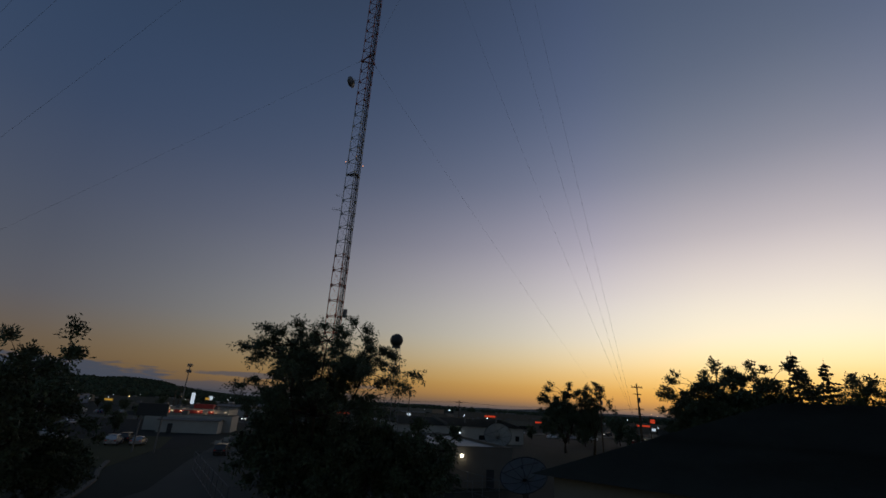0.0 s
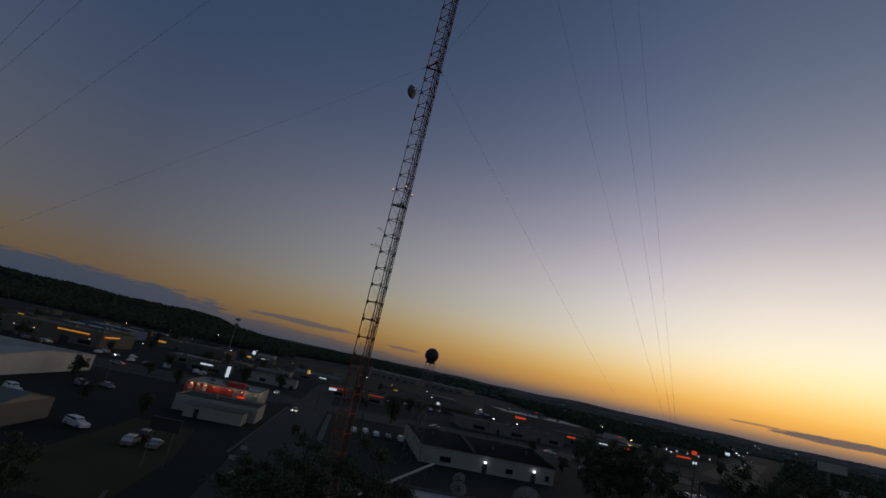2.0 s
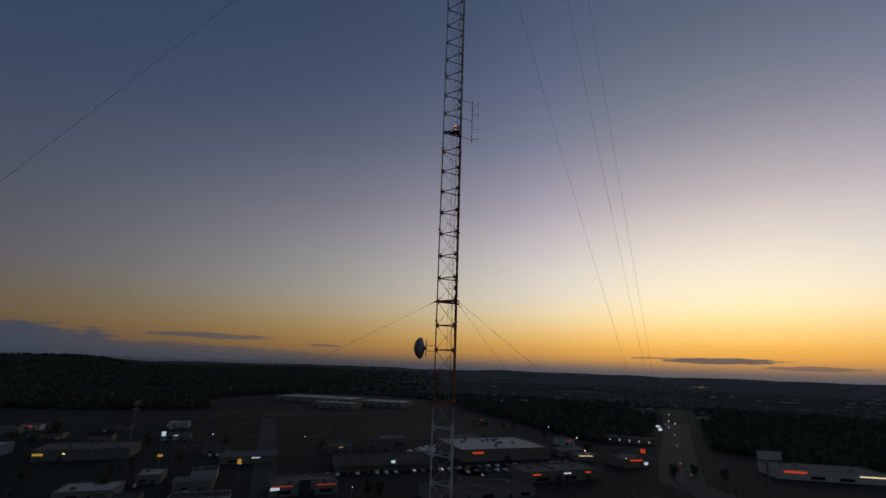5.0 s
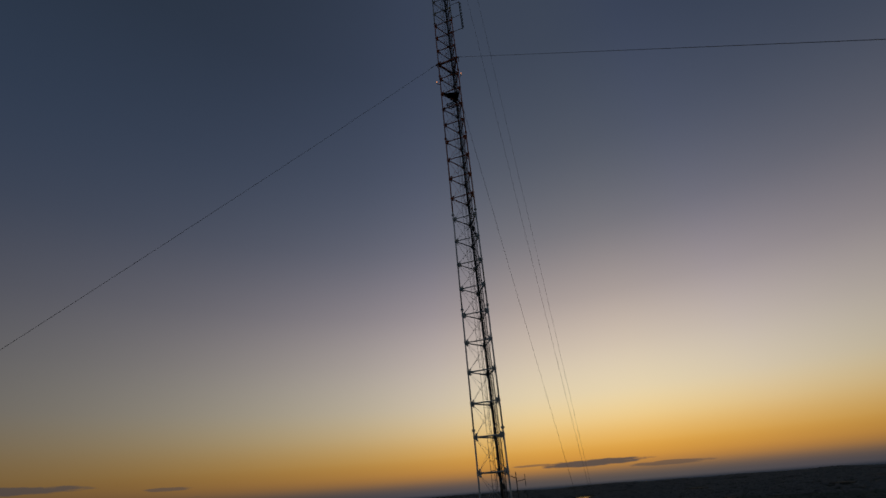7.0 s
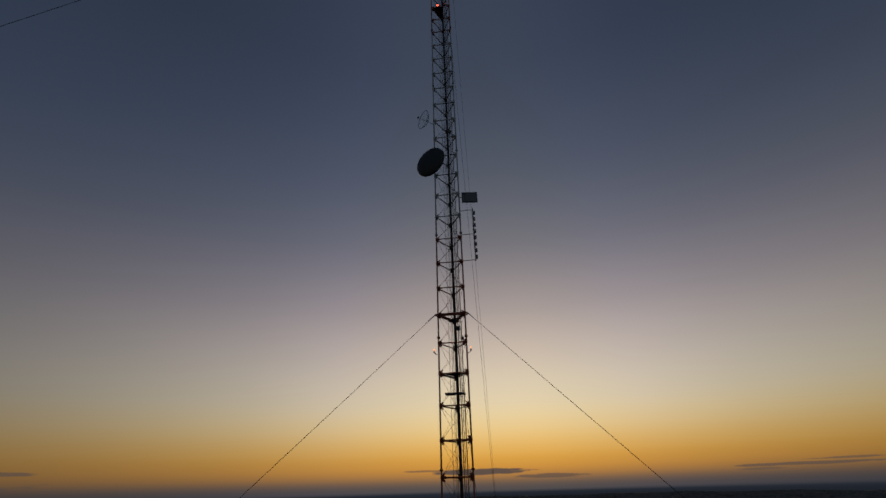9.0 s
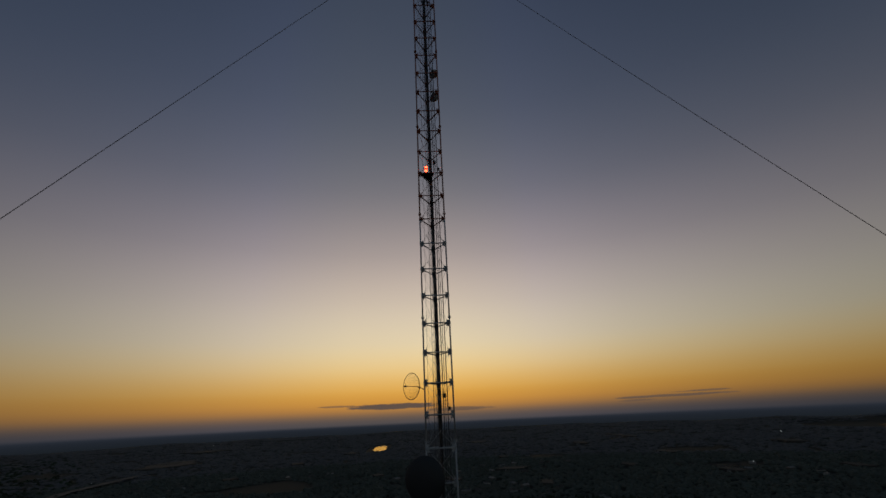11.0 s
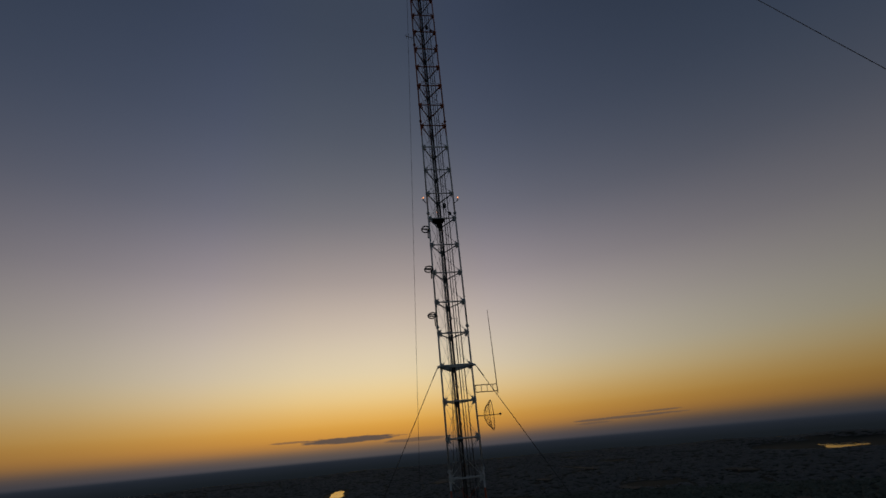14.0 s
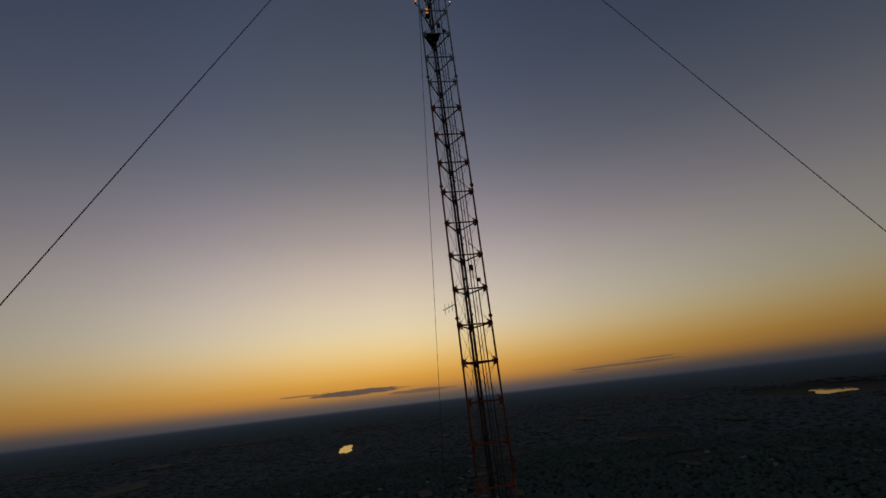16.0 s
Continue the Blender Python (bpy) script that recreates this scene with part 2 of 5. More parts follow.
# ---------------------------------------------------------------- ground
def height(x, y):
    """Height of the land: flat round the town, a wooded ridge to one side, low swells further out."""
    r = math.hypot(x, y)
    az = math.degrees(math.atan2(x, y))
    far = min(1, max(0, (r - 620) / 900))
    h = far * (5 + 10 * noise.noise((x / 900, y / 900, 0.3)))
    edge = min(1, max(0, (-63 - az) / 9)) * (1 if az > -125 else 0)
    h += edge * 46 * math.exp(-((r - 1950) / 520) ** 2) * (0.9 + 0.25 * noise.noise((az / 6, 0, 5)))
    h += 26 * min(1, max(0, (r - 2900) / 1500)) * (1 + 0.7 * noise.noise((az / 5, r / 1500, 2)))
    lakes = min(1, math.hypot((x + 270) / 160, (y - 2730) / 480), math.hypot((x - 2690) / 600, (y - 2560) / 600))
    return h * max(0, min(1, (lakes - 0.6) / 0.4)) if lakes < 1 else h


ring = [0, 40, 90, 150, 220, 300, 400, 500, 620, 760, 900] + [1000 + 130 * i for i in range(31)]
steps = 160
verts = [(0, 0, 0)]
for r in ring[1:]:
    for i in range(steps):
        a = 2 * math.pi * i / steps
        x, y = r * math.sin(a), r * math.cos(a)
        verts.append((x, y, height(x, y)))
faces = [(0, 1 + (i + 1) % steps, 1 + i) for i in range(steps)]
for k in range(len(ring) - 2):
    s0, s1 = 1 + k * steps, 1 + (k + 1) * steps
    faces += [(s0 + i, s0 + (i + 1) % steps, s1 + (i + 1) % steps, s1 + i) for i in range(steps)]
me = bpy.data.meshes.new("ground")
me.from_pydata(verts, [], faces)
ground_m = material("fields_and_scrub", (0.0270, 0.0335, 0.0265), 0.95, 0, 0.7, 60.0, 0.0)
me.materials.append(ground_m)
for p in me.polygons:
    p.use_smooth = True
ground = tagged(new("ground", me), "dark scrub, fields and woodland floor at dusk", "ground", kind="structure")

U, V = Vector((0.57, 0.82, 0)).normalized(), Vector((0.82, -0.57, 0)).normalized()
TURN = math.degrees(math.atan2(U.y, U.x))


def ab(a, b, z=0.0):
    """Town grid to world: a along the main road, b across it."""
    return U * a + V * b + Vector((0, 0, z))


def slab(name, label, category, pts, z, mat, deep=0.3):
    bm = B()
    top = [bm.verts.new((x, y, z)) for x, y in pts]
    bm.faces.new(top)
    low = [bm.verts.new((x, y, z - deep)) for x, y in pts]
    for i in range(len(pts)):
        j = (i + 1) % len(pts)
        bm.faces.new((top[j], top[i], low[i], low[j]))
    bmesh.ops.recalc_face_normals(bm, faces=bm.faces)
    return tagged(new(name, mesh_of(name, bm, mat)), label, category, kind="structure")


def strip(name, label, category, line, wide, z, mat):
    """A band of even width along a line of points."""
    left, right = [], []
    for i, p in enumerate(line):
        q0, q1 = Vector(line[max(0, i - 1)]), Vector(line[min(len(line) - 1, i + 1)])
        d = (q1 - q0).normalized()
        s = Vector((-d.y, d.x)) * wide / 2
        left.append((p[0] + s.x, p[1] + s.y))
        right.append((p[0] - s.x, p[1] - s.y))
    bm = B()
    rows_ = [[bm.verts.new((x, y, zz)) for x, y in side_] for side_, zz in ((left, z), (right, z), (right, z - 0.3), (left, z - 0.3))]
    for q, w_ in zip(rows_, rows_[1:] + rows_[:1]):
        for i in range(len(line) - 1):
            bm.faces.new((q[i], w_[i], w_[i + 1], q[i + 1]))
    for i in (0, -1):
        bm.faces.new([q[i] for q in rows_])
    bmesh.ops.recalc_face_normals(bm, faces=bm.faces)
    return tagged(new(name, mesh_of(name, bm, mat)), label, category, kind="structure")


def xy(a, b):
    p = ab(a, b)
    return (p.x, p.y)


MAIN = [xy(-420, -139), xy(-150, -141), xy(60, -140), xy(150, -136), xy(205, -138)]
NORTH = [xy(205, -138), (-22, 275), (-36, 360), (-62, 540), (-92, 760), (-110, 900)]
strip("road_main", "wide worn asphalt highway through the town", "road", MAIN, 23, 0.03, asphalt)
strip("road_north", "long straight asphalt road running to the horizon", "road", NORTH, 25, 0.045, asphalt)
strip("road_side", "narrow asphalt side street beside the mast lot", "road", [xy(-12, -500), xy(-12, -150), xy(-13, -60), xy(-11, -12), (4, -14), (40, -52)], 13, 0.06, asphalt)
strip("road_east", "asphalt road bending off beyond the junction", "road", [xy(205, -138), (30, 262), (90, 280), (320, 300)], 20, 0.075, asphalt)
for b, nm in ((-154, "north"), (-126.5, "south")):
    bm = B()
    for a0, a1 in ((-420, -24), (0, 175)):
        p0, p1 = ab(a0, b), ab(a1, b)
        c = (p0 + p1) / 2
        box(bm, c.x, c.y, 0.07, (p1 - p0).length, 1.8, 0.2, TURN)
    tagged(new("pavement_" + nm, mesh_of("pavement_" + nm, bm, concrete)), "pale concrete pavement with a raised kerb", "pavement", kind="structure")
bm = B()
for a in range(-300, 200, 9):
    p = ab(a, -140.5)
    box(bm, p.x, p.y, 0.06, 3.2, 0.16, 0.015, TURN)
tagged(new("road_marking", mesh_of("road_marking", bm, paint_m)), "worn dashed lane markings on the highway", "road marking", kind="structure")
bm = B()
for t in range(0, 64):
    p = Vector((-22, 275, 0)).lerp(Vector((-92, 760, 0)), t / 64)
    box(bm, p.x, p.y, 0.075, 0.16, 3.4, 0.015, 8.2)
tagged(new("road_marking_north", mesh_of("road_marking_north", bm, paint_m)), "worn dashed lane markings running to the horizon", "road marking", kind="structure")
for k, (a0, a1, b0, b1, lab) in enumerate((
        (-84, -23, -124, -30, "dark parking lot between the white sheds"), (-175, -60, -192, -156, "parking lot before the lit shops"),
        (-3, 62, -124, -106, "parking lot with a row of cars beside the mast"), (64, 150, -124, -60, "open asphalt lot below the highway"),
        (95, 200, -250, -216, "parking lot before the big store"), (15, 110, -245, -200, "car lot beyond the highway"))):
    slab("parking_lot_%d" % (k + 1), lab, "parking lot", [xy(a0, b0), xy(a1, b0), xy(a1, b1), xy(a0, b1)], 0.012, lot_m)
slab("lawn_1", "dry brown grass island beside the side street", "lawn", [(-18, -18), (-40, -4), (-62, 6), (-70, -4), (-46, -20), (-30, -30)], 0.02, grass_m)
strip("kerb_1", "curved pale concrete kerb at a drive", "kerb", [(12, -30), (4, -27), (-2, -24), (-9, -21), (-16, -19), (-24, -16)], 0.5, 0.16, concrete)
strip("kerb_2", "straight pale concrete kerb along the side street", "kerb", [xy(-19.5, -118), xy(-19.8, -40)], 0.5, 0.17, concrete)
strip("pavement_3", "pale footpath beside the side street", "pavement", [xy(-4.3, -122), xy(-4.3, -52)], 1.5, 0.14, concrete)
# open fields, a running track and lots behind the shops
field_m = material("mown_field_grass", (0.025, 0.033, 0.023), 0.95, 0, 0.55, 25.0, 0.3)
dry_m = material("dry_field_grass", (0.039, 0.042, 0.030), 0.95, 0, 0.5, 18.0, 0.3)
for k, (a0, a1, b0, b1, mat, lab) in enumerate((
        (-60, 60, -520, -340, field_m, "mown grass field behind the shops"), (64, 200, -460, -345, dry_m, "dry grass field behind the big store"),
        (-70, 120, -600, -530, dry_m, "dry strip of rough grass before the woods"), (-190, -75, -470, -350, field_m, "dark grass lot between far shops"),
        (-330, -205, -330, -240, dry_m, "dry grass lot beside the warehouses"), (66, 150, -122, -108, dry_m, "dry grass verge below the highway"))):
    slab("lawn_%d" % (k + 2), lab, "lawn", [xy(a0 + 6, b0), xy((a0 + a1) / 2, b0 - 5), xy(a1, b0 + 4), xy(a1 - 5, b1), xy((a0 + a1) / 2, b1 + 3), xy(a0, b1 - 3)], 0.02, mat)
oval = [xy(2 + 42 * math.cos(i * math.pi / 14), -432 + 72 * math.sin(i * math.pi / 14)) for i in range(29)]
strip("path_1", "oval running track on the field", "track", oval, 4, 0.05, grass_m)
strip("path_2", "pale gravel path across the field", "path", [xy(-70, -345), xy(-10, -342), xy(60, -350), xy(120, -372), xy(200, -380)], 3, 0.055, bare_m)
strip("path_3", "pale gravel path before the woods", "path", [xy(-150, -520), xy(-40, -527), xy(70, -534), xy(190, -520)], 3.5, 0.055, bare_m)
# far roads and clearings among the woods
strip("road_far_1", "pale far road through woods", "road", [(-840, 1040), (-913, 1256), (-945, 1510), (-960, 1640)], 26, 13.5, concrete)
for k, (x, y, sx, sy) in enumerate([(x_ * math.sin(radians(a_)), x_ * math.cos(radians(a_)), s_, s_ * 1.6) for a_, x_, s_ in ((-22, 1500, 22), (-15, 1900, 30), (-6, 1300, 18), (3, 1150, 26), (9, 1700, 24), (14, 1050, 20), (18, 2300, 45), (23, 1350, 22), (27, 1800, 34), (33, 1250, 24), (38, 2200, 50), (43, 1400, 26), (-9, 2300, 40), (6, 2700, 60))] + list(((-1105, 2110, 110, 210), (-1150, 2190, 60, 80), (1080, 2720, 40, 300), (-1300, 2900, 160, 120), (230, 1285, 60, 30)))):
    z = height(x, y)
    slab("clearing_%d" % (k + 1), "pale bare clearing among far woods", "clearing",
         [(x + sx * math.cos(i * 0.5236) * (0.7 + 0.3 * math.sin(i * 2.3 + k)), y + sy * math.sin(i * 0.5236)) for i in range(12)], z + 7.0, bare_m, 12)


def lake(label, cx, cy, along, across, turn, seed):
    pts = []
    c, s = math.cos(radians(turn)), math.sin(radians(turn))
    for i in range(48):
        a = 2 * math.pi * i / 48
        k = 0.85 + 0.5 * noise.noise((math.cos(a) * 1.8 + seed, math.sin(a) * 1.8, seed * 1.7))
        x, y = along * k * math.cos(a), across * k * math.sin(a)
        pts.append((cx + x * c - y * s, cy + x * s + y * c))
    slab("water_%d" % seed, label, "lake", pts, 1.2, water_m, 3)


lake("small still lake reflecting the sunset", -270, 2760, 330, 42, 94, 1)
lake("broad still lake reflecting the dusk sky", 2690, 2560, 360, 125, 45, 2)

# ---------------------------------------------------------------- woods, far off
rng = random.Random(7)
verts, faces = [], []


def clump(x, y, z, r, h):
    """A ragged low tree crown of fourteen faces."""
    s = len(verts)
    n = 5
    verts.append((x + rng.uniform(-.3, .3) * r, y + rng.uniform(-.3, .3) * r, z + h))
    for lvl, (k, zz) in enumerate(((0.62, 0.78), (1.0, 0.4))):
        for i in range(n):
            a = 2 * math.pi * (i + rng.uniform(-.25, .25) + lvl * 0.5) / n
            q = k * r * rng.uniform(0.75, 1.2)
            verts.append((x + q * math.cos(a), y + q * math.sin(a), z + h * zz * rng.uniform(0.85, 1.15)))
    for i in range(n):
        j = (i + 1) % n
        faces.append((s, s + 1 + i, s + 1 + j))
        faces.append((s + 1 + i, s + 1 + n + i, s + 1 + n + j, s + 1 + j))


def town(x, y):
    a, b = U.x * x + U.y * y, V.x * x + V.y * y
    if -60 < b < 60 and abs(a) < 130:
        return True
    if -430 < a < 260 and -600 < b < -40:
        return True
    return abs(x + 60 + (y - 540) * 0.14) < (60 if y < 420 else 26) and 200 < y < 900 or math.hypot(x + 520, y - 470) < 190


def open_land(x, y):
    """Water, clearings, the far road and thin stretches stay bare."""
    if town(x, y) or math.hypot((x + 270) / 70, (y - 2735) / 400) < 1 or math.hypot(x - 2690, y - 2560) < 480:
        return True
    if -25 < x < 120 and 215 < y < 390 or any(math.hypot((x - hx) / 17, (y - hy) / 15) < 1 for hx, hy in HOMES):
        return True
    return noise.noise((x / 260, y / 260, 9)) + (0.25 if math.hypot(x, y) > 800 else 0.12) < -0.2


# houses scattered among the woods beyond the town
hr = random.Random(41)
HOMES = []
while len(HOMES) < 90:
    az, r = radians(hr.uniform(-42, 52)), hr.uniform(640, 1500)
    x, y = r * math.sin(az), r * math.cos(az)
    if not town(x, y) and noise.noise((x / 330, y / 330, 21)) > 0.02 and all(math.hypot(x - p[0], y - p[1]) > 24 for p in HOMES):
        HOMES.append((x, y))
# mid and far belts wear the canopy colours paled for haze
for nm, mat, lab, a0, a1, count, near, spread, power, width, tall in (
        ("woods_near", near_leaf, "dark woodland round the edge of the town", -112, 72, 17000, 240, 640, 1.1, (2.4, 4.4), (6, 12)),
        ("woods_ridge", near_leaf, "dark wood over a long ridge", -112, -34, 15000, 850, 2600, 1.1, (4.5, 7.5), (8, 13)),
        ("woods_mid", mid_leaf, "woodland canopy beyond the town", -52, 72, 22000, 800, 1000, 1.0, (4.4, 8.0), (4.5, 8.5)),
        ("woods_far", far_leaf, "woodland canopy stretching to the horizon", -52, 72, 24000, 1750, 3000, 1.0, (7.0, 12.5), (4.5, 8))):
    verts, faces = [], []
    while count:
        deg = rng.uniform(a0, a1)
        if nm != "woods_near" and -52 < deg < -34 and (rng.random() < (deg + 52) / 18) == (nm == "woods_ridge"):
            continue
        az = radians(deg)
        r = near + spread * rng.random() ** power
        x, y = r * math.sin(az), r * math.cos(az)
        if open_land(x, y):
            continue
        k = 1 + max(0, r - 1200) / 2600
        clump(x, y, height(x, y) - 1, rng.uniform(*width) * k, rng.uniform(*tall))
        count -= 1
    me = bpy.data.meshes.new(nm)
    me.from_pydata(verts, [], faces)
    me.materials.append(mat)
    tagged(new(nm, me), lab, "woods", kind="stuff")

# ---------------------------------------------------------------- the guyed mast
RAD = FACE / math.sqrt(3)
LEGS = {"A": Vector((0, RAD, 0)), "B": Vector((-FACE / 2, -RAD / 2, 0)), "C": Vector((FACE / 2, -RAD / 2, 0))}
TOP = 131


def level(n):
    return Z0 + PANEL * n


mast = thing("guyed_mast", "tall triangular lattice radio mast in faded orange and white", "radio mast", pose(0, 0, 0))
leg_me = mesh_of("leg", one_tube((0, 0, 0), (0, 0, 4 * PANEL), 0.062, 8), mast_m, True)
bl, br = LEGS["B"], LEGS["C"]
strut_me = mesh_of("strut", one_tube(bl + Vector((0.05, 0, 0)), br - Vector((0.05, 0, 0)), 0.052, 6), mast_m)
heavy_me = mesh_of("heavy_strut", one_box(0, bl.y, 0, FACE - 0.1, 0.16, 0.2), mast_m)
brace_me = [mesh_of("brace", one_tube(bl + Vector((0.08, 0, 0.05)), br + Vector((-0.08, 0, PANEL - 0.05)), 0.011, 5), mast_m),
            mesh_of("brace", one_tube(br + Vector((-0.08, 0.02, 0.05)), bl + Vector((0.08, 0.02, PANEL - 0.05)), 0.011, 5), mast_m)]


def joint_mesh():
    """One joint on a leg: a collar and two fanned plates, for the leg on the x axis."""
    bm = B()
    for s in (150, -150):
        m = Matrix.Rotation(radians(s), 4, "Z")
        for dx_, dz_, sx, sz in ((0.14, 0, 0.3, 0.2), (0.14, 0.13, 0.1, 0.3), (0.14, -0.13, 0.1, 0.3)):
            lean = 0.75 * (1 if dz_ > 0 else -1 if dz_ < 0 else 0)
            bmesh.ops.create_cube(bm, size=1, matrix=m @ Matrix.Translation((dx_, 0, dz_)) @ Matrix.Rotation(lean, 4, "Y") @ Matrix.Diagonal((sx, 0.03, sz, 1)))
    tube(bm, (0, 0, -0.1), (0, 0, 0.1), 0.085, 8)
    return mesh_of("joint_plate", bm, mast_m)


joint_me = joint_mesh()
collar_me = mesh_of("flange", one_tube((0, 0, -0.07), (0, 0, 0.07), 0.125, 10), mast_m)
GUYS, PLATES = (28, 56, 86, 118), (18, 36, 54, 73, 91, 109)
k = 0
while 4 * k - 0.8 < TOP:
    z = level(4 * k - 0.8)
    sec = part("mast_section", None, None, mast, m=pose(0, 0, z))
    for leg in LEGS.values():
        part("leg", leg_me, None, sec, m=pose(leg.x, leg.y, 0))
        part("flange", collar_me, None, sec, m=pose(leg.x, leg.y, 4 * PANEL))
        for i in range(4):
            part("joint_plate", joint_me, None, sec, m=pose(leg.x, leg.y, (0.8 + i) * PANEL, 0, 0, math.degrees(math.atan2(leg.y, leg.x))))
    for i in range(4):
        n = 4 * k + i
        for turn in (0, 120, 240):
            zz = (0.8 + i) * PANEL
            part("strut", heavy_me if n in GUYS else strut_me, None, sec, m=pose(0, 0, zz, 0, 0, turn))
            for me in brace_me:
                part("brace", me, None, sec, m=pose(0, 0, zz, 0, 0, turn))
    k += 1

# torque arms where the guys meet the legs
for n in GUYS:
    bm = B()
    for leg in LEGS.values():
        d = leg.normalized()
        s = Vector((-d.y, d.x, 0))
        tip = leg + d * 0.27
        for q in (leg + s * 0.0, ):
            tube(bm, (q.x, q.y, level(n) + 0.08), (tip.x, tip.y, level(n) - 0.05), 0.07, 6)
        for w_ in (-1, 1):
            q = leg - d * 0.15 + s * 0.45 * w_
            tube(bm, (q.x, q.y, level(n)), (tip.x, tip.y, level(n) - 0.05), 0.05, 6)
    part("torque_arm", bm, mast_m, mast, "stout guy outriggers")
# rest platforms
for n in PLATES:
    bm = B()
    a, b_, c = LEGS["A"] * 0.9, LEGS["B"] * 0.94, (LEGS["B"] * 0.32 + LEGS["C"] * 0.68)
    if n in (18, 36, 54):
        c = LEGS["A"] * 0.3 + LEGS["C"] * 0.7
    vs = [bm.verts.new((p.x, p.y, level(n) + 0.05)) for p in (a, b_, c)]
    bm.faces.new(vs)
    bmesh.ops.solidify(bm, geom=bm.faces[:], thickness=0.06)
    box(bm, b_.x * 0.5 + a.x * 0.5, b_.y * 0.5 + a.y * 0.5, level(n) - 0.06, 1.9, 0.07, 0.12, 60)
    part("rest_platform", bm, dark_m, mast, "dark steel platform inside the mast")
bm = B()
for sx, sy, lx, ly in ((0, -0.35, 1.45, 0.07), (0, 0.35, 1.45, 0.07), (-0.7, 0, 0.07, 0.7), (0.7, 0, 0.07, 0.7), (-0.2, 0, 0.05, 0.7), (0.25, 0, 0.05, 0.7)):
    box(bm, sx, 0.1 + sy, level(53.4), lx, ly, 0.08)
for k in range(9):
    box(bm, -0.6 + 0.15 * k, 0.1, level(53.4), 0.03, 0.66, 0.04)
for k in (-0.12, 0.12):
    box(bm, 0, 0.1 + k, level(53.4), 1.4, 0.03, 0.05)
part("cable_tray", bm, dark_m, mast, "open dark steel cable tray")
# feed lines, conduit and ladder inside
for x, y, r, lab in ((0.13, 0.86, 0.085, "thick black transmission line"), (0.0, 1.02, 0.045, "black coaxial cable"), (0.36, 0.5, 0.035, "black coaxial cable"),
                     (0.66, 0.02, 0.035, "black coaxial cable"), (0.5, 0.28, 0.022, "thin conduit"), (-0.1, 0.62, 0.02, "thin conduit")):
    bm = one_tube((x, y, level(1)), (x, y, level(TOP)), r, 8)
    part("feed_line", bm, cable_m, mast, lab)
lad = B()
for s in (-0.17, 0.17):
    tube(lad, (-0.28 + s * 0.5, 0.42 + s * 0.87, level(0)), (-0.28 + s * 0.5, 0.42 + s * 0.87, level(TOP)), 0.016, 4)
for i in range(int((level(TOP) - level(0)) / 0.6)):
    z = level(0) + 0.6 * i
    tube(lad, (-0.365, 0.272, z), (-0.195, 0.568, z), 0.011, 4)
part("ladder", lad, steel, mast, "thin climbing ladder")
# clamps on the feed lines
rr = random.Random(3)
for i in range(120):
    n = 2 + i * 1.07
    part("cable_clamp", one_box(0.08 + rr.uniform(-.05, .12), 0.74, level(n), 0.12, 0.1, 0.12, rr.uniform(0, 90)), dark_m, mast)
for n in (10.4, 19.4, 28.6, 37.6, 46.6, 55.6, 64.6, 73.7, 82.6, 91.7, 100.7, 109.7):
    part("junction_box", one_box(0.42, 0.2, level(n), 0.24, 0.2, 0.36, 30, 0.02), dark_m, mast, "small dark junction box")
    part("junction_box", one_box(0.74, -0.2, level(n - 0.42), 0.2, 0.18, 0.26, 30, 0.02), dark_m, mast, "small dark junction box")
part("cabinet", one_box(0.25, RAD + 0.3, level(8.3), 0.5, 0.45, 1.2, 0, 0.04), radome_m, mast, "grey equipment cabinet on a leg")


def obstruction(n, legs, mat):
    for L in legs:
        leg = LEGS[L]
        d = leg.normalized()
        z = level(n)
        bm = B()
        p1, p2 = leg + d * 0.05, leg + d * 0.38
        tube(bm, (p1.x, p1.y, z - 0.35), (p2.x, p2.y, z - 0.2), 0.03, 6)
        tube(bm, (p2.x, p2.y, z - 0.2), (p2.x, p2.y, z - 0.03), 0.05, 8)
        arm = part("lamp_bracket", bm, dark_m, mast)
        part("obstruction_lamp", one_tube((p2.x, p2.y, z - 0.03), (p2.x, p2.y, z + 0.12), 0.046, 10, r2=0.03), mat, arm, "lit amber obstruction lamp")


obstruction(19.0, "ABC", side_lamp_m)
obstruction(54.75, "BC", side_lamp_m)
obstruction(91.75, "ABC", side_lamp_m)
obstruction(110.3, "BC", side_lamp_m)


def beacon(n, x, y, mat, lab):
    bm = B()
    tube(bm, (x, y, level(n) + 0.1), (x, y, level(n) + 0.28), 0.2, 14)
    tube(bm, (x, y, level(n) + 0.62), (x, y, level(n) + 0.68), 0.17, 14)
    base = part("beacon_base", bm, dark_m, mast)
    for k_ in (0, 1):
        part("beacon_lens", one_tube((x, y, level(n) + 0.30 + 0.36 * k_), (x, y, level(n) + 0.56 + 0.36 * k_), 0.13, 14, r2=0.11), mat, base, lab)


beacon(73, -0.38, -0.2, beacon_m, "glowing red beacon lens")
beacon(36, -0.1, 0.15, amber_dim, "orange beacon lens")
beacon(110, -0.4, 0.1, amber_dim, "orange beacon lens")


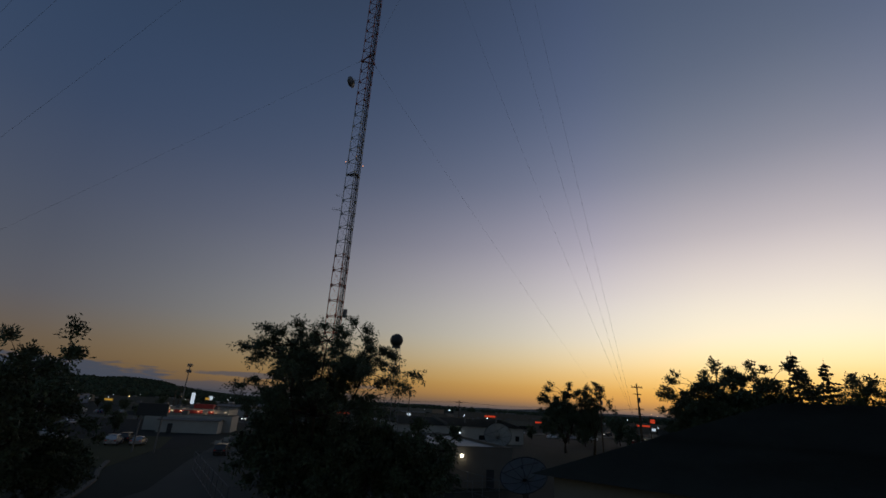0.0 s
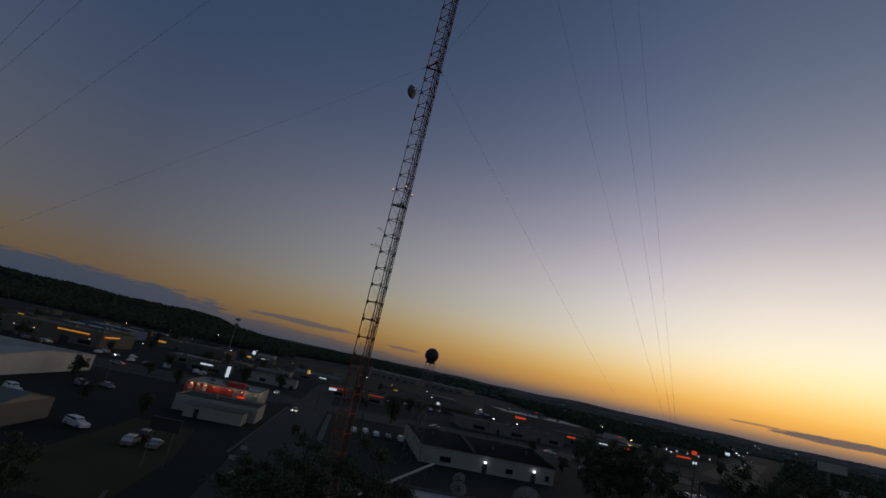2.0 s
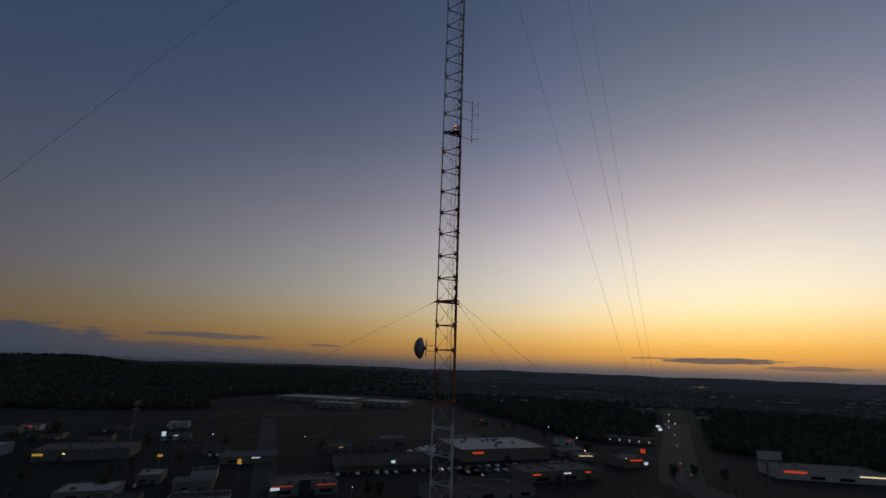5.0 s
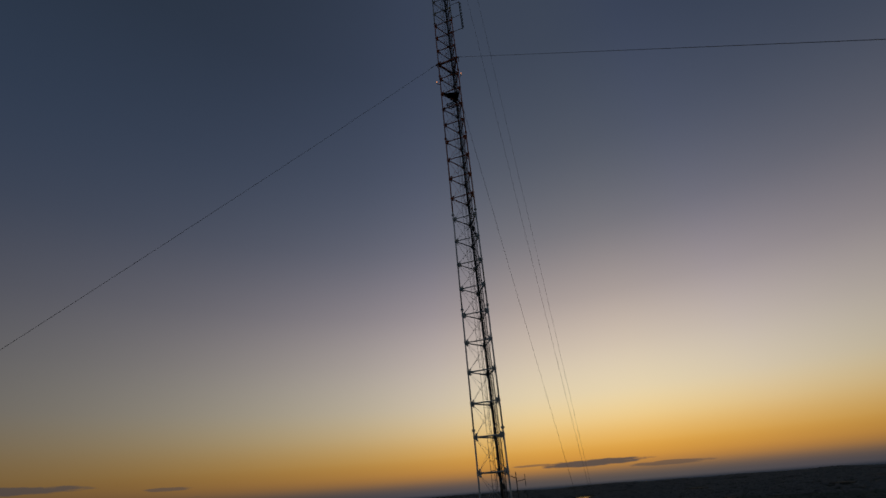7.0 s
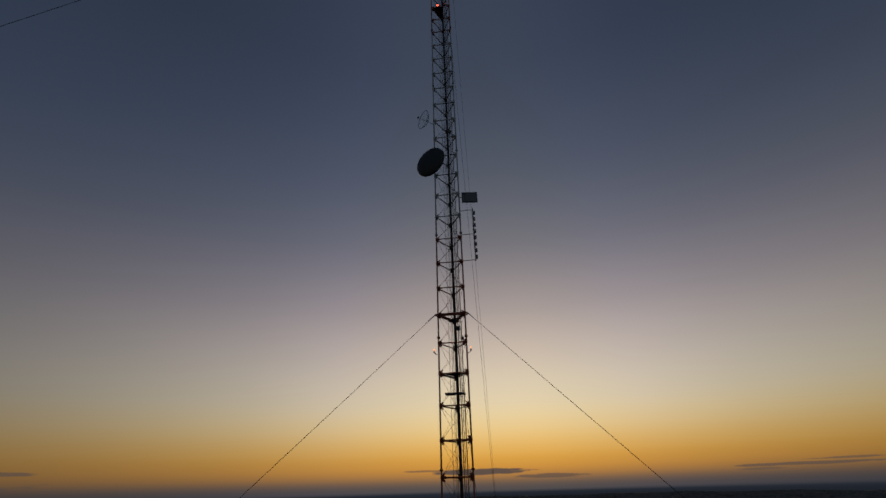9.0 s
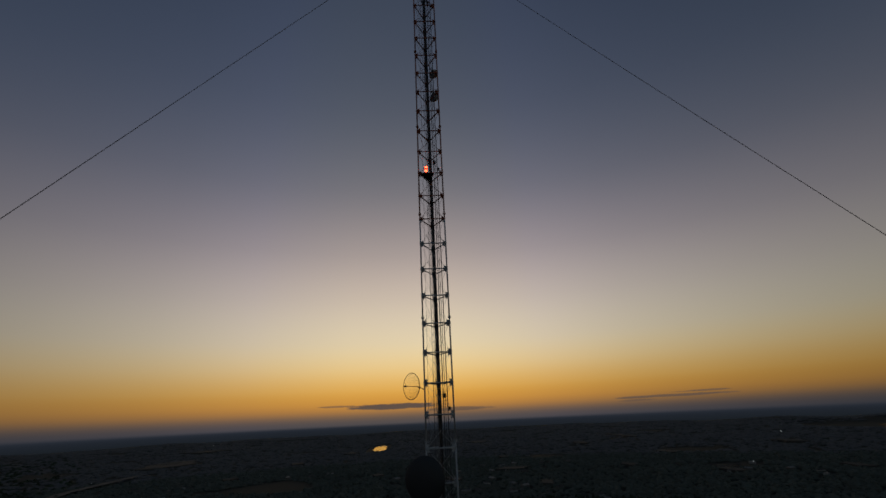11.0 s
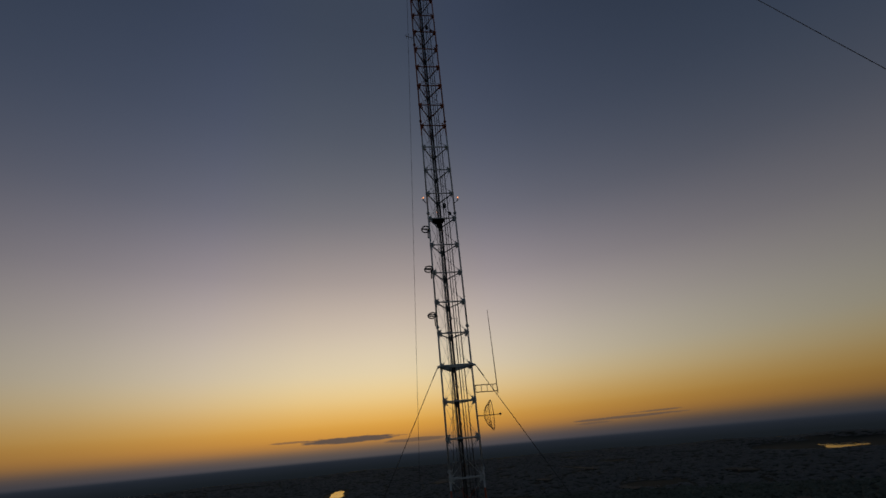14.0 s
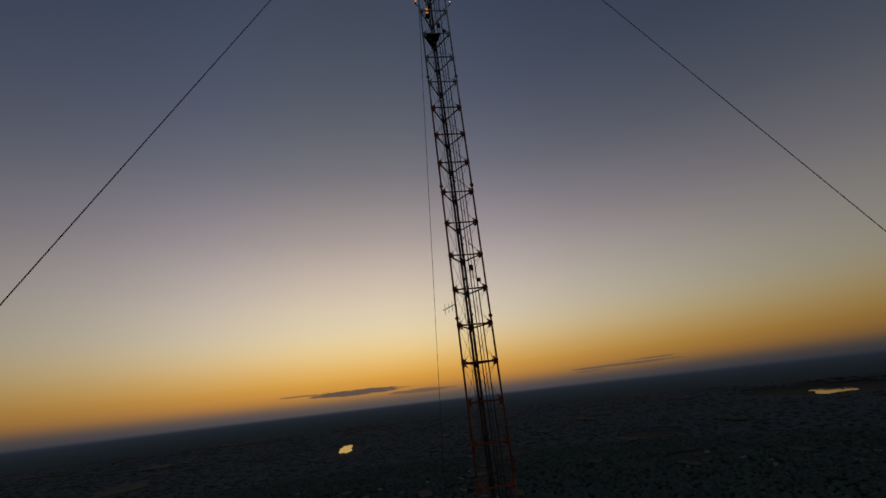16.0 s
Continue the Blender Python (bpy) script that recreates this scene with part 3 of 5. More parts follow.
def dish(name, label, at, facing, dia, mat, up=0.0, mount=None, deep=0.28):
    """A closed dish: domed cover, rim drum, back cone and a pipe mount to the leg."""
    root = thing(name, label, "dish antenna", Matrix.Translation(at) @ Vector((facing[0], facing[1], up)).to_track_quat("Z", "Y").to_matrix().to_4x4())
    r = dia / 2
    bm = B()
    prof = [(0, deep * dia), (0.35 * r, deep * dia * 0.93), (0.7 * r, deep * dia * 0.66), (0.93 * r, deep * dia * 0.26), (r, 0.0), (r * 1.02, -0.06), (r * 0.97, -0.14), (0.6 * r, -0.3 * r), (0.2 * r, -0.42 * r), (0.16 * r, -0.6 * r), (0, -0.6 * r)]
    seg = 32
    rows = [[bm.verts.new((q * math.cos(2 * math.pi * i / seg), q * math.sin(2 * math.pi * i / seg), h)) for i in range(seg)] for q, h in prof[1:-1]]
    t0, t1 = bm.verts.new((0, 0, prof[0][1])), bm.verts.new((0, 0, prof[-1][1]))
    for i in range(seg):
        j = (i + 1) % seg
        bm.faces.new((t0, rows[0][i], rows[0][j]))
        for q, w_ in zip(rows, rows[1:]):
            bm.faces.new((q[i], w_[i], w_[j], q[j]))
        bm.faces.new((t1, rows[-1][j], rows[-1][i]))
    part("reflector", bm, mat, root, smooth=True)
    bm = B()
    bmesh.ops.create_cone(bm, segments=32, radius1=r * 1.03, radius2=r * 1.03, depth=0.05, cap_ends=False, matrix=Matrix.Translation((0, 0, -0.03)))
    part("rim", bm, dark_m, root)
    if mount is not None:
        inv = root.matrix_basis.inverted()
        a, q = Vector(mount), Vector(at)
        bm = B()
        for dz_ in (-0.25, 0.25):
            tube(bm, inv @ (a + Vector((0, 0, dz_))), inv @ (q * 0.6 + a * 0.4 + Vector((0, 0, dz_))), 0.03, 6)
        mid = q * 0.6 + a * 0.4
        tube(bm, inv @ (mid + Vector((0, 0, -0.75))), inv @ (mid + Vector((0, 0, 0.75))), 0.045, 8)
        part("pipe_mount", bm, steel, root)
    return root


LB, LC, LA = LEGS["B"], LEGS["C"], LEGS["A"]
dish("dish_antenna", "grey domed microwave dish clamped to a mast leg", (-2.35, -1.35, 61.75), (-0.93, -0.36), 1.95, radome_m, mount=(LB.x, LB.y, 61.75))
dish("dish_antenna", "large dark microwave dish on the mast's side", (-1.25, -2.1, 144.4), (-0.42, -0.9), 2.95, dark_m, up=0.0, mount=(LB.x, LB.y, 144.4), deep=0.1)
dish("drum_antenna", "small grey drum antenna behind the mast", (0.8, 1.0, 181.8), (0.6, 0.8), 1.0, white_m, mount=(0.4, 0.45, 181.8), deep=0.35)
dish("drum_antenna", "small grey drum antenna behind the mast", (0.75, 0.95, 178.8), (0.6, 0.8), 1.0, white_m, mount=(0.4, 0.45, 178.8), deep=0.35)


def grid_dish(at, facing, dia, mount, label):
    """An open grid parabola: hoop, curved bars, feed arm with a box, pipe mount."""
    root = thing("grid_antenna", label, "grid antenna", Matrix.Translation(at) @ Vector((facing[0], facing[1], 0)).to_track_quat("Z", "Y").to_matrix().to_4x4())
    r = dia / 2
    f_ = lambda x, y: 0.28 * dia * ((x * x + y * y) / r / r) - 0.14 * dia
    bm = B()
    hoop = [(r * math.cos(i * math.pi / 14), r * math.sin(i * math.pi / 14)) for i in range(29)]
    for p, q in zip(hoop, hoop[1:]):
        tube(bm, (*p, f_(*p)), (*q, f_(*q)), 0.022, 5)
    part("hoop", bm, dark_m, root)
    for i in range(-6, 7):
        x = r * i / 7
        y = math.sqrt(r * r - x * x)
        bm = B()
        pts = [(x, -y + 2 * y * k_ / 5, f_(x, -y + 2 * y * k_ / 5)) for k_ in range(6)]
        for p, q in zip(pts, pts[1:]):
            tube(bm, p, q, 0.008, 4)
        part("grid_bar", bm, dark_m, root)
    bm = B()
    tube(bm, (0, 0, -0.14 * dia), (0, 0, 0.42 * dia), 0.02, 6)
    box(bm, 0, 0, 0.44 * dia, 0.2, 0.1, 0.14)
    part("feed", bm, dark_m, root)
    inv = root.matrix_basis.inverted()
    bm = B()
    tube(bm, inv @ Vector(mount), (0, 0, -0.14 * dia), 0.035, 6)
    part("pipe_mount", bm, steel, root)


grid_dish((1.85, -0.35, level(84.55)), (0.93, -0.36), 1.9, (LC.x, LC.y, level(84.55)), "open grid dish antenna on a short pipe")
grid_dish((-1.85, -1.05, level(64.9)), (-0.75, -0.66), 1.9, (LB.x, LB.y, level(64.8)), "open grid dish antenna on a short pipe")


def whip():
    root = thing("whip_antenna", "tall thin whip antenna on a lattice bracket", "whip antenna", pose(LC.x, LC.y, level(85.2)))
    bm = B()
    for z in (0.0, 0.45):
        tube(bm, (0.05, 0, z), (1.65, 0.1, z), 0.03, 6)
    for i in range(4):
        tube(bm, (0.4 * i + 0.1, 0, 0), (0.4 * i + 0.1, 0.02, 0.45), 0.02, 5)
    part("bracket", bm, dark_m, root)
    part("whip", one_tube((1.62, 0.1, -0.15), (1.62, 0.1, 5.7), 0.035, 6, r2=0.018), dark_m, root)


whip()


def panel_frame():
    root = thing("panel_antenna", "flat grey panel antenna in a steel frame", "panel antenna", pose(2.0, -0.45, 141.2, 0, 0, 8))
    part("panel", one_box(0, 0, 0, 1.3, 0.07, 1.0, 0, 0.015), radome_m, root)
    bm = B()
    for z in (-0.5, 0.5):
        box(bm, 0, 0, z, 1.4, 0.12, 0.06)
    for x in (-0.68, -0.42, 0.68):
        box(bm, x, 0, 0, 0.05, 0.12, 0.9)
    tube(bm, (-0.95, 0, 0), (-0.65, 0, 0), 0.04, 6)
    part("frame", bm, dark_m, root)


panel_frame()


def bay_antenna(x, y, z0, z1, leg, label):
    root = thing("array_antenna", label, "antenna", pose(x, y, z0))
    h = z1 - z0
    part("mast_tube", one_tube((0, 0, 0), (0, 0, h), 0.045, 8), dark_m, root)
    for k_ in (0.02, 0.5, 0.97):
        part("bracket", one_tube((leg.x - x, leg.y - y, h * k_), (0, 0, h * k_), 0.03, 6), dark_m, root)
    for i in range(8):
        part("element", one_box(0.1, 0, h * (i + 0.6) / 8.4, 0.2, 0.07, 0.4, 0, 0.02), radome_m, root)


bay_antenna(2.2, -0.6, 134.7, 139.9, LC, "vertical array antenna on three stand-off brackets")


def yagi(at, direction, length, n_el, up, leg, label):
    root = thing("yagi_antenna", label, "antenna", Matrix.Translation(at))
    d = Vector(direction).normalized()
    s = Vector((-d.y, d.x, 0)) if not up else Vector((0, 0, 1))
    part("boom", one_tube((leg[0] - at[0], leg[1] - at[1], leg[2] - at[2]), d * length, 0.028, 6), dark_m, root)
    for i in range(n_el):
        p = d * (length * (i + 0.5) / n_el)
        part("element", one_tube(p - s * 0.33, p + s * 0.33, 0.014, 5), dark_m, root)


yagi((-1.2, -0.75, level(16.4)), (-0.75, -0.66, 0), 1.0, 4, False, (LB.x, LB.y, level(16.2)), "small horizontal yagi antenna on a leg")
yagi((-1.2, -0.75, level(15.3)), (-0.75, -0.66, 0), 1.3, 5, True, (LB.x, LB.y, level(15.3)), "small yagi antenna on a leg")
yagi((-1.2, -0.75, level(99.55)), (-0.8, -0.5, -0.35), 0.95, 3, True, (LB.x, LB.y, level(99.6)), "small tilted yagi antenna on a leg")


def dipoles():
    """Stacked folded dipoles on an offset tube beside the upper platform."""
    root = thing("dipole_array", "stacked dipole antenna on an offset tube", "antenna", pose(1.0, 1.85, level(35.7)))
    part("mast_tube", one_tube((0, 0, 0), (0, 0, 5.2), 0.035, 6), dark_m, root)
    for z in (0.3, 2.6, 4.8):
        part("bracket", one_tube((LA.x - 1.0, LA.y - 1.85, z + 0.5), (0, 0, z), 0.026, 6), dark_m, root)
    for z in (0.4, 1.6, 3.4, 4.6):
        bm = B()
        tube(bm, (0, 0, z), (0.55, 0.4, z + 0.1), 0.02, 5)
        tube(bm, (0.55, 0.4, z - 0.35), (0.55, 0.4, z + 0.45), 0.02, 5)
        part("dipole", bm, dark_m, root)


dipoles()


def ring_bay(n):
    """A broadcast bay: two bent rings on a stem."""
    root = thing("ring_antenna", "bent ring broadcast antenna bay on a mast leg", "antenna", pose(LB.x - 0.32, LB.y - 0.1, level(n)), group="broadcast bays")
    for tilt in (28, -28):
        bm = B()
        c = [Matrix.Rotation(radians(tilt), 4, "X") @ Vector((0.3 * math.cos(i * 0.436), 0.3 * math.sin(i * 0.436), 0.05)) for i in range(14)]
        rows_ = []
        for i, p in enumerate(c):
            a_ = i * 0.436
            out_ = Vector((math.cos(a_), math.sin(a_), 0))
            rows_.append([bm.verts.new(p + (out_ * math.cos(t_) + Vector((0, 0, 1)) * math.sin(t_)) * 0.048) for t_ in (0, 1.05, 2.09, 3.14, 4.19, 5.24)])
        for q, w_ in zip(rows_, rows_[1:]):
            for i in range(6):
                bm.faces.new((q[i], q[(i + 1) % 6], w_[(i + 1) % 6], w_[i]))
        bm.faces.new(rows_[0])
        bm.faces.new(rows_[-1])
        bmesh.ops.recalc_face_normals(bm, faces=bm.faces)
        part("ring", bm, dark_m, root)
    part("stem", one_tube((0.4, 0.1, 0), (0, 0, 0), 0.04, 6), dark_m, root)
    part("down_tube", one_tube((0.18, 0.04, -0.7), (0.18, 0.04, 0.05), 0.05, 6), dark_m, root)


for n in (87.55, 89.1, 90.55):
    ring_bay(n)

# guy wires to three anchors
# leg: for each guy level the anchor's distance, its shift to the side and the wire's sag
ENDS = {"A": ((127, 0, 2), (127, -2.4, 5.0), (128, -0.4, 6.0), (132, 1.2, 5.8)), "B": ((127, 5.4, 0.2), (143, -2.3, 3.6), (127, 5.8, 0.1), (130, 3, 0.1)),
        "C": ((150, 2.0, 2.0), (130, -4.7, 0.3), (132, -6.1, 3.6), (128, -1, 0.1))}


def hung(p, q, sag, r):
    """A wire from p to q with a shallow sag, one closed tube."""
    bm = B()
    rows_ = []
    u_ = (q - p).normalized()
    s_ = u_.orthogonal().normalized()
    t_ = u_.cross(s_)
    for i in range(25):
        k_ = i / 24
        o = p.lerp(q, k_) - Vector((0, 0, 4 * sag * k_ * (1 - k_)))
        rows_.append([bm.verts.new(o + (s_ * math.cos(a_) + t_ * math.sin(a_)) * r) for a_ in (0, 1.047, 2.094, 3.142, 4.189, 5.236)])
    for g, h in zip(rows_, rows_[1:]):
        for i in range(6):
            bm.faces.new((g[i], g[(i + 1) % 6], h[(i + 1) % 6], h[i]))
    bm.faces.new(rows_[0][::-1])
    bm.faces.new(rows_[-1])
    return bm


for L, leg in LEGS.items():
    d = leg.normalized()
    s = Vector((-d.y, d.x, 0))
    for n, (away_, shift, sag), thick in zip(GUYS, ENDS[L], (0.0105, 0.0165, 0.021, 0.023)):
        p, q = leg + d * 0.27 + Vector((0, 0, level(n) - 0.05)), d * away_ + s * shift + Vector((0, 0, 0.1))
        wire = thing("guy_wire", "long thin steel guy wire down to a ground anchor", "guy wire", group="mast guys")
        part("strand", hung(p, q, sag, thick), dark_m, wire)
        part("socket", one_tube(p, p.lerp(q, 0.004), 0.034, 6), steel, wire)
        root = thing("guy_anchor", "concrete guy anchor block with a steel arm", "guy anchor", pose(q.x, q.y, 0, 0, 0, math.degrees(math.atan2(d.y, d.x))), group="guy anchors")
        part("block", one_box(0.6, 0, 0.2, 2.0, 1.2, 0.9, 0, 0.05), concrete, root)
        part("arm", one_tube((0.5, 0, 0.4), (0, 0, 0.1), 0.08, 8), steel, root)
bm = B()
box(bm, 0, 0, 0.1, 3.4, 3.4, 0.9, 0, 0.05)
root = thing("mast_base", "broad weathered concrete footing under the mast", "footing", pose(0, 0, 0))
part("footing", bm, concrete, root)

# ---------------------------------------------------------------- trees
def leaf_quad(r, vs, fs, c, axis, leaf):
    """One pointed leaf of four corners round c, along an axis with a random twist."""
    d = (axis + Vector((r.uniform(-1, 1), r.uniform(-1, 1), r.uniform(-1, 1))) * 0.8).normalized()
    n = d.orthogonal().normalized()
    n.rotate(Matrix.Rotation(r.uniform(0, 6.28), 3, d))
    s, w_ = d * leaf * r.uniform(0.7, 1.3), n * leaf * r.uniform(0.32, 0.55)
    i = len(vs)
    vs += [tuple(c - s), tuple(c + w_), tuple(c + s), tuple(c - w_)]
    fs.append((i, i + 1, i + 2, i + 3))


def crown_mesh(vs, fs, mat):
    crown = bpy.data.meshes.new("crown")
    crown.from_pydata(vs, [], fs)
    crown.materials.append(mat)
    return crown


def tree_parts(seed, h, wide, fork=0.2, low=0.35, tips=90, sprays=16, per=12, leaf=0.1, reach=0.075, shell=0.45):
    """Meshes of one broadleaf tree: a trunk that forks into limbs and boughs, and at each bough's end sprays of small leaves.
    low: where the crown begins; reach: length of a spray, both as shares of the height; shell: how hollow the crown is."""
    r = random.Random(seed)
    bm = B()
    base_r = 0.02 * h
    top = Vector((r.uniform(-.3, .3), r.uniform(-.3, .3), fork * h))
    tube(bm, (0, 0, -0.3), top, base_r, 8, r2=base_r * 0.75)
    mid, half = (1 + low) / 2 * h, (1 - low) / 2 * h
    nodes = []
    n_limb = r.choice((6, 7, 8))
    for i in range(n_limb):
        a = 2 * math.pi * (i + r.uniform(-.3, .3)) / n_limb
        out = r.uniform(0.28, 0.5) * wide / 2
        p = top
        for k in range(3):
            f = (k + 1) / 3
            q = Vector((out * f ** 0.8 * math.cos(a), out * f ** 0.8 * math.sin(a), top.z + (mid + r.uniform(-.2, .45) * half - top.z) * f))
            q += Vector((r.uniform(-.3, .3), r.uniform(-.3, .3), 0)) * f
            tube(bm, p, q, base_r * (0.5 - 0.12 * k), 6, r2=base_r * (0.38 - 0.12 * k))
            nodes.append(q)
            p = q
    vs, fs = [], []
    for _ in range(tips):
        d = Vector((r.gauss(0, 1), r.gauss(0, 1), r.gauss(0, 1))).normalized()
        k = (shell + (1 - shell) * r.random()) * (0.9 + 0.28 * noise.noise(d * 1.9 + Vector((seed, 0, 0))))
        c = Vector((d.x * k * wide / 2, d.y * k * wide / 2, mid + d.z * k * half))
        near = min(nodes, key=lambda q: (q - c).length + max(0, q.z - c.z))
        bend = near.lerp(c, 0.5) + Vector((0, 0, 0.06 * (c - near).length))
        tube(bm, near, bend, base_r * 0.17, 5, r2=base_r * 0.11)
        tube(bm, bend, c, base_r * 0.11, 4, r2=base_r * 0.05)
        for _s in range(sprays):
            g = (Vector((r.gauss(0, 1), r.gauss(0, 1), r.gauss(0, 0.75))).normalized() * 0.8 + d * 0.55).normalized()
            start = c.lerp(bend, r.random() * 0.5)
            length = reach * h * r.uniform(0.5, 1.25)
            for i in range(per):
                f = (i + r.random()) / per
                at = start + g * length * f + Vector((0, 0, -0.25 * length * f * f))
                leaf_quad(r, vs, fs, at + Vector((r.uniform(-1, 1), r.uniform(-1, 1), r.uniform(-1, 1))) * leaf * 1.6, g, leaf)
    return mesh_of("trunk", bm, bark, True), crown_mesh(vs, fs, leaf_m)


def conifer_parts(seed, h, wide, leaf=0.2):
    """Meshes of one spruce: a straight trunk and whorls of drooping boughs hung with needle sprays."""
    r = random.Random(seed)
    bm = B()
    tube(bm, (0, 0, -0.3), (0, 0, h), 0.016 * h, 7, r2=0.02)
    vs, fs = [], []
    z = 0.1 * h
    while z < h * 0.985:
        f = (z / h - 0.1) / 0.9
        for i in range(r.choice((5, 6, 7))):
            a = r.uniform(0, 6.28)
            length = wide / 2 * (1 - f) ** 0.85 * r.uniform(0.65, 1.15) + 0.15
            d = Vector((math.cos(a), math.sin(a), r.uniform(-0.25, 0.3)))
            tip = Vector((0, 0, z)) + d * length
            tube(bm, (0, 0, z), tip, 0.03, 4, r2=0.01)
            for k in range(int(length * 9) + 4):
                g = (k + r.random()) / (int(length * 9) + 4)
                at = Vector((0, 0, z)) + d * length * g + Vector((r.gauss(0, 0.16), r.gauss(0, 0.16), r.gauss(0, 0.1) - 0.1))
                leaf_quad(r, vs, fs, at, d, leaf)
        z += 0.035 * h * r.uniform(0.8, 1.2)
    return mesh_of("trunk", bm, bark, True), crown_mesh(vs, fs, needle_m)


KINDS = {"ash": tree_parts(4, 17, 18.5, 0.17, 0.33, 185, 27, 14, 0.115, 0.068, 0.2),
         "dome": tree_parts(33, 13.6, 17, 0.14, 0.06, 230, 22, 12, 0.15, 0.075, 0.15),
         "under": tree_parts(17, 9.0, 10.5, 0.1, 0.03, 150, 18, 9, 0.17, 0.1, 0.05),
         "maple": tree_parts(11, 19, 16, 0.12, 0.1, 170, 15, 8, 0.26, 0.06, 0.1),
         "thin": tree_parts(52, 17, 12, 0.2, 0.2, 95, 14, 8, 0.2, 0.065, 0.15),
         "small": tree_parts(21, 6.5, 5.4, 0.2, 0.15, 50, 9, 5, 0.25, 0.1, 0.1),
         "spruce": conifer_parts(8, 20, 9.5, 0.34)}


def tree(kind, x, y, scale=1.0, turn=0.0, label="broadleaf tree dark against the dusk sky"):
    root = thing("tree", label, "tree", pose(x, y, 0, 0, 0, turn) @ Matrix.Scale(scale, 4))
    trunk, crown = KINDS[kind]
    part("trunk", trunk, None, root)
    part("crown", crown, None, root)


tree("ash", 17.3, -13.4, 1.0, 20, "spreading ash tree standing before the mast")
for x, y, s, turn in ((20.5, -9.6, 1.05, 130), (14.2, -14.2, 1.05, 40), (16.8, -8.0, 1.0, 250), (23.0, -6.0, 0.95, 310), (18.5, -13.0, 0.9, 90)):
    tree("under", x, y, s, turn, "leafy dark understorey tree before the mast")
tree("dome", 7.2, -33.6, 1.04, 70, "dense dark tree beside the drive")
tree("under", 6.0, -28.5, 0.75, 200, "low dense dark tree beside the drive")
tree("under", 1.5, -36, 0.95, 320, "low dense dark tree beside the drive")
tree("maple", -1.5, 75, 0.95, 10, "full round tree behind the station yard")
tree("thin", 4.2, 79, 1.08, 60, "thin-leaved tree behind the station yard")
for k, (x, y, s, kind) in enumerate(((30, 72, 1.22, "maple"), (37, 65, 1.3, "maple"), (25, 82, 0.9, "thin"), (43.5, 62, 1.25, "maple"), (48, 58, 1.2, "spruce"), (52, 56, 1.1, "spruce"), (56, 55, 1.2, "thin"), (60, 54, 1.05, "maple"),
                                     (63, 52, 1.15, "spruce"), (67, 51, 1.2, "spruce"), (70, 52, 1.12, "thin"), (73, 49, 1.05, "maple"), (78, 47, 1.16, "spruce"), (81, 47, 1.1, "maple"), (85, 46, 1.12, "spruce"), (90, 46, 1.1, "maple"))):
    tree(kind, x, y, s * 0.88, 47 * k, "spruce with drooping boughs behind a roof" if kind == "spruce" else "tall tree in a dark row behind a roof")
for k, (x, y) in enumerate(((-50, 158), (-58, 134), (-28, 187), (-97, 91), (-27, 283), (-18, 300), (-2, 296))):
    tree("small", x, y, (1.35, 0.9, 1.4, 1.7, 1.4, 1.2, 1.3)[k], 70 * k, "small street tree beside the highway")
KINDS["cone"] = conifer_parts(5, 7.0, 4.6)
tree("cone", -39, 172, 1.0, 0, "small spruce on the highway verge")
for k, (x, y, s) in enumerate(((-6, 9, 0.9), (5, 5, 0.8), (-4, -5, 0.8), (-10, 2, 0.75), (8, -8, 0.9))):
    tree("small", x, y, s, 50 * k, "low bushy tree round the mast footing")
for k, (x, y, s) in enumerate(((-15, 116, 1.4), (-6, 126, 1.5), (-18, 131, 1.7), (-170, 60, 1.2), (-158, 72, 1.3), (-228, 60, 1.4), (-150, 15, 0.9), (-132, 20, 0.9), (-75, -2, 0.8), (-85, -12, 0.8), (-135, 135, 1.3), (-407, 90, 2.2), (-62, 30, 0.5), (30, 150, 1.6), (45, 160, 1.7), (60, 140, 1.6), (80, 170, 1.7), (60, 200, 1.6), (100, 215, 1.7), (110, 150, 1.8))):
    tree("small", x, y, s, 33 * k, "dark bushy tree between the lots")

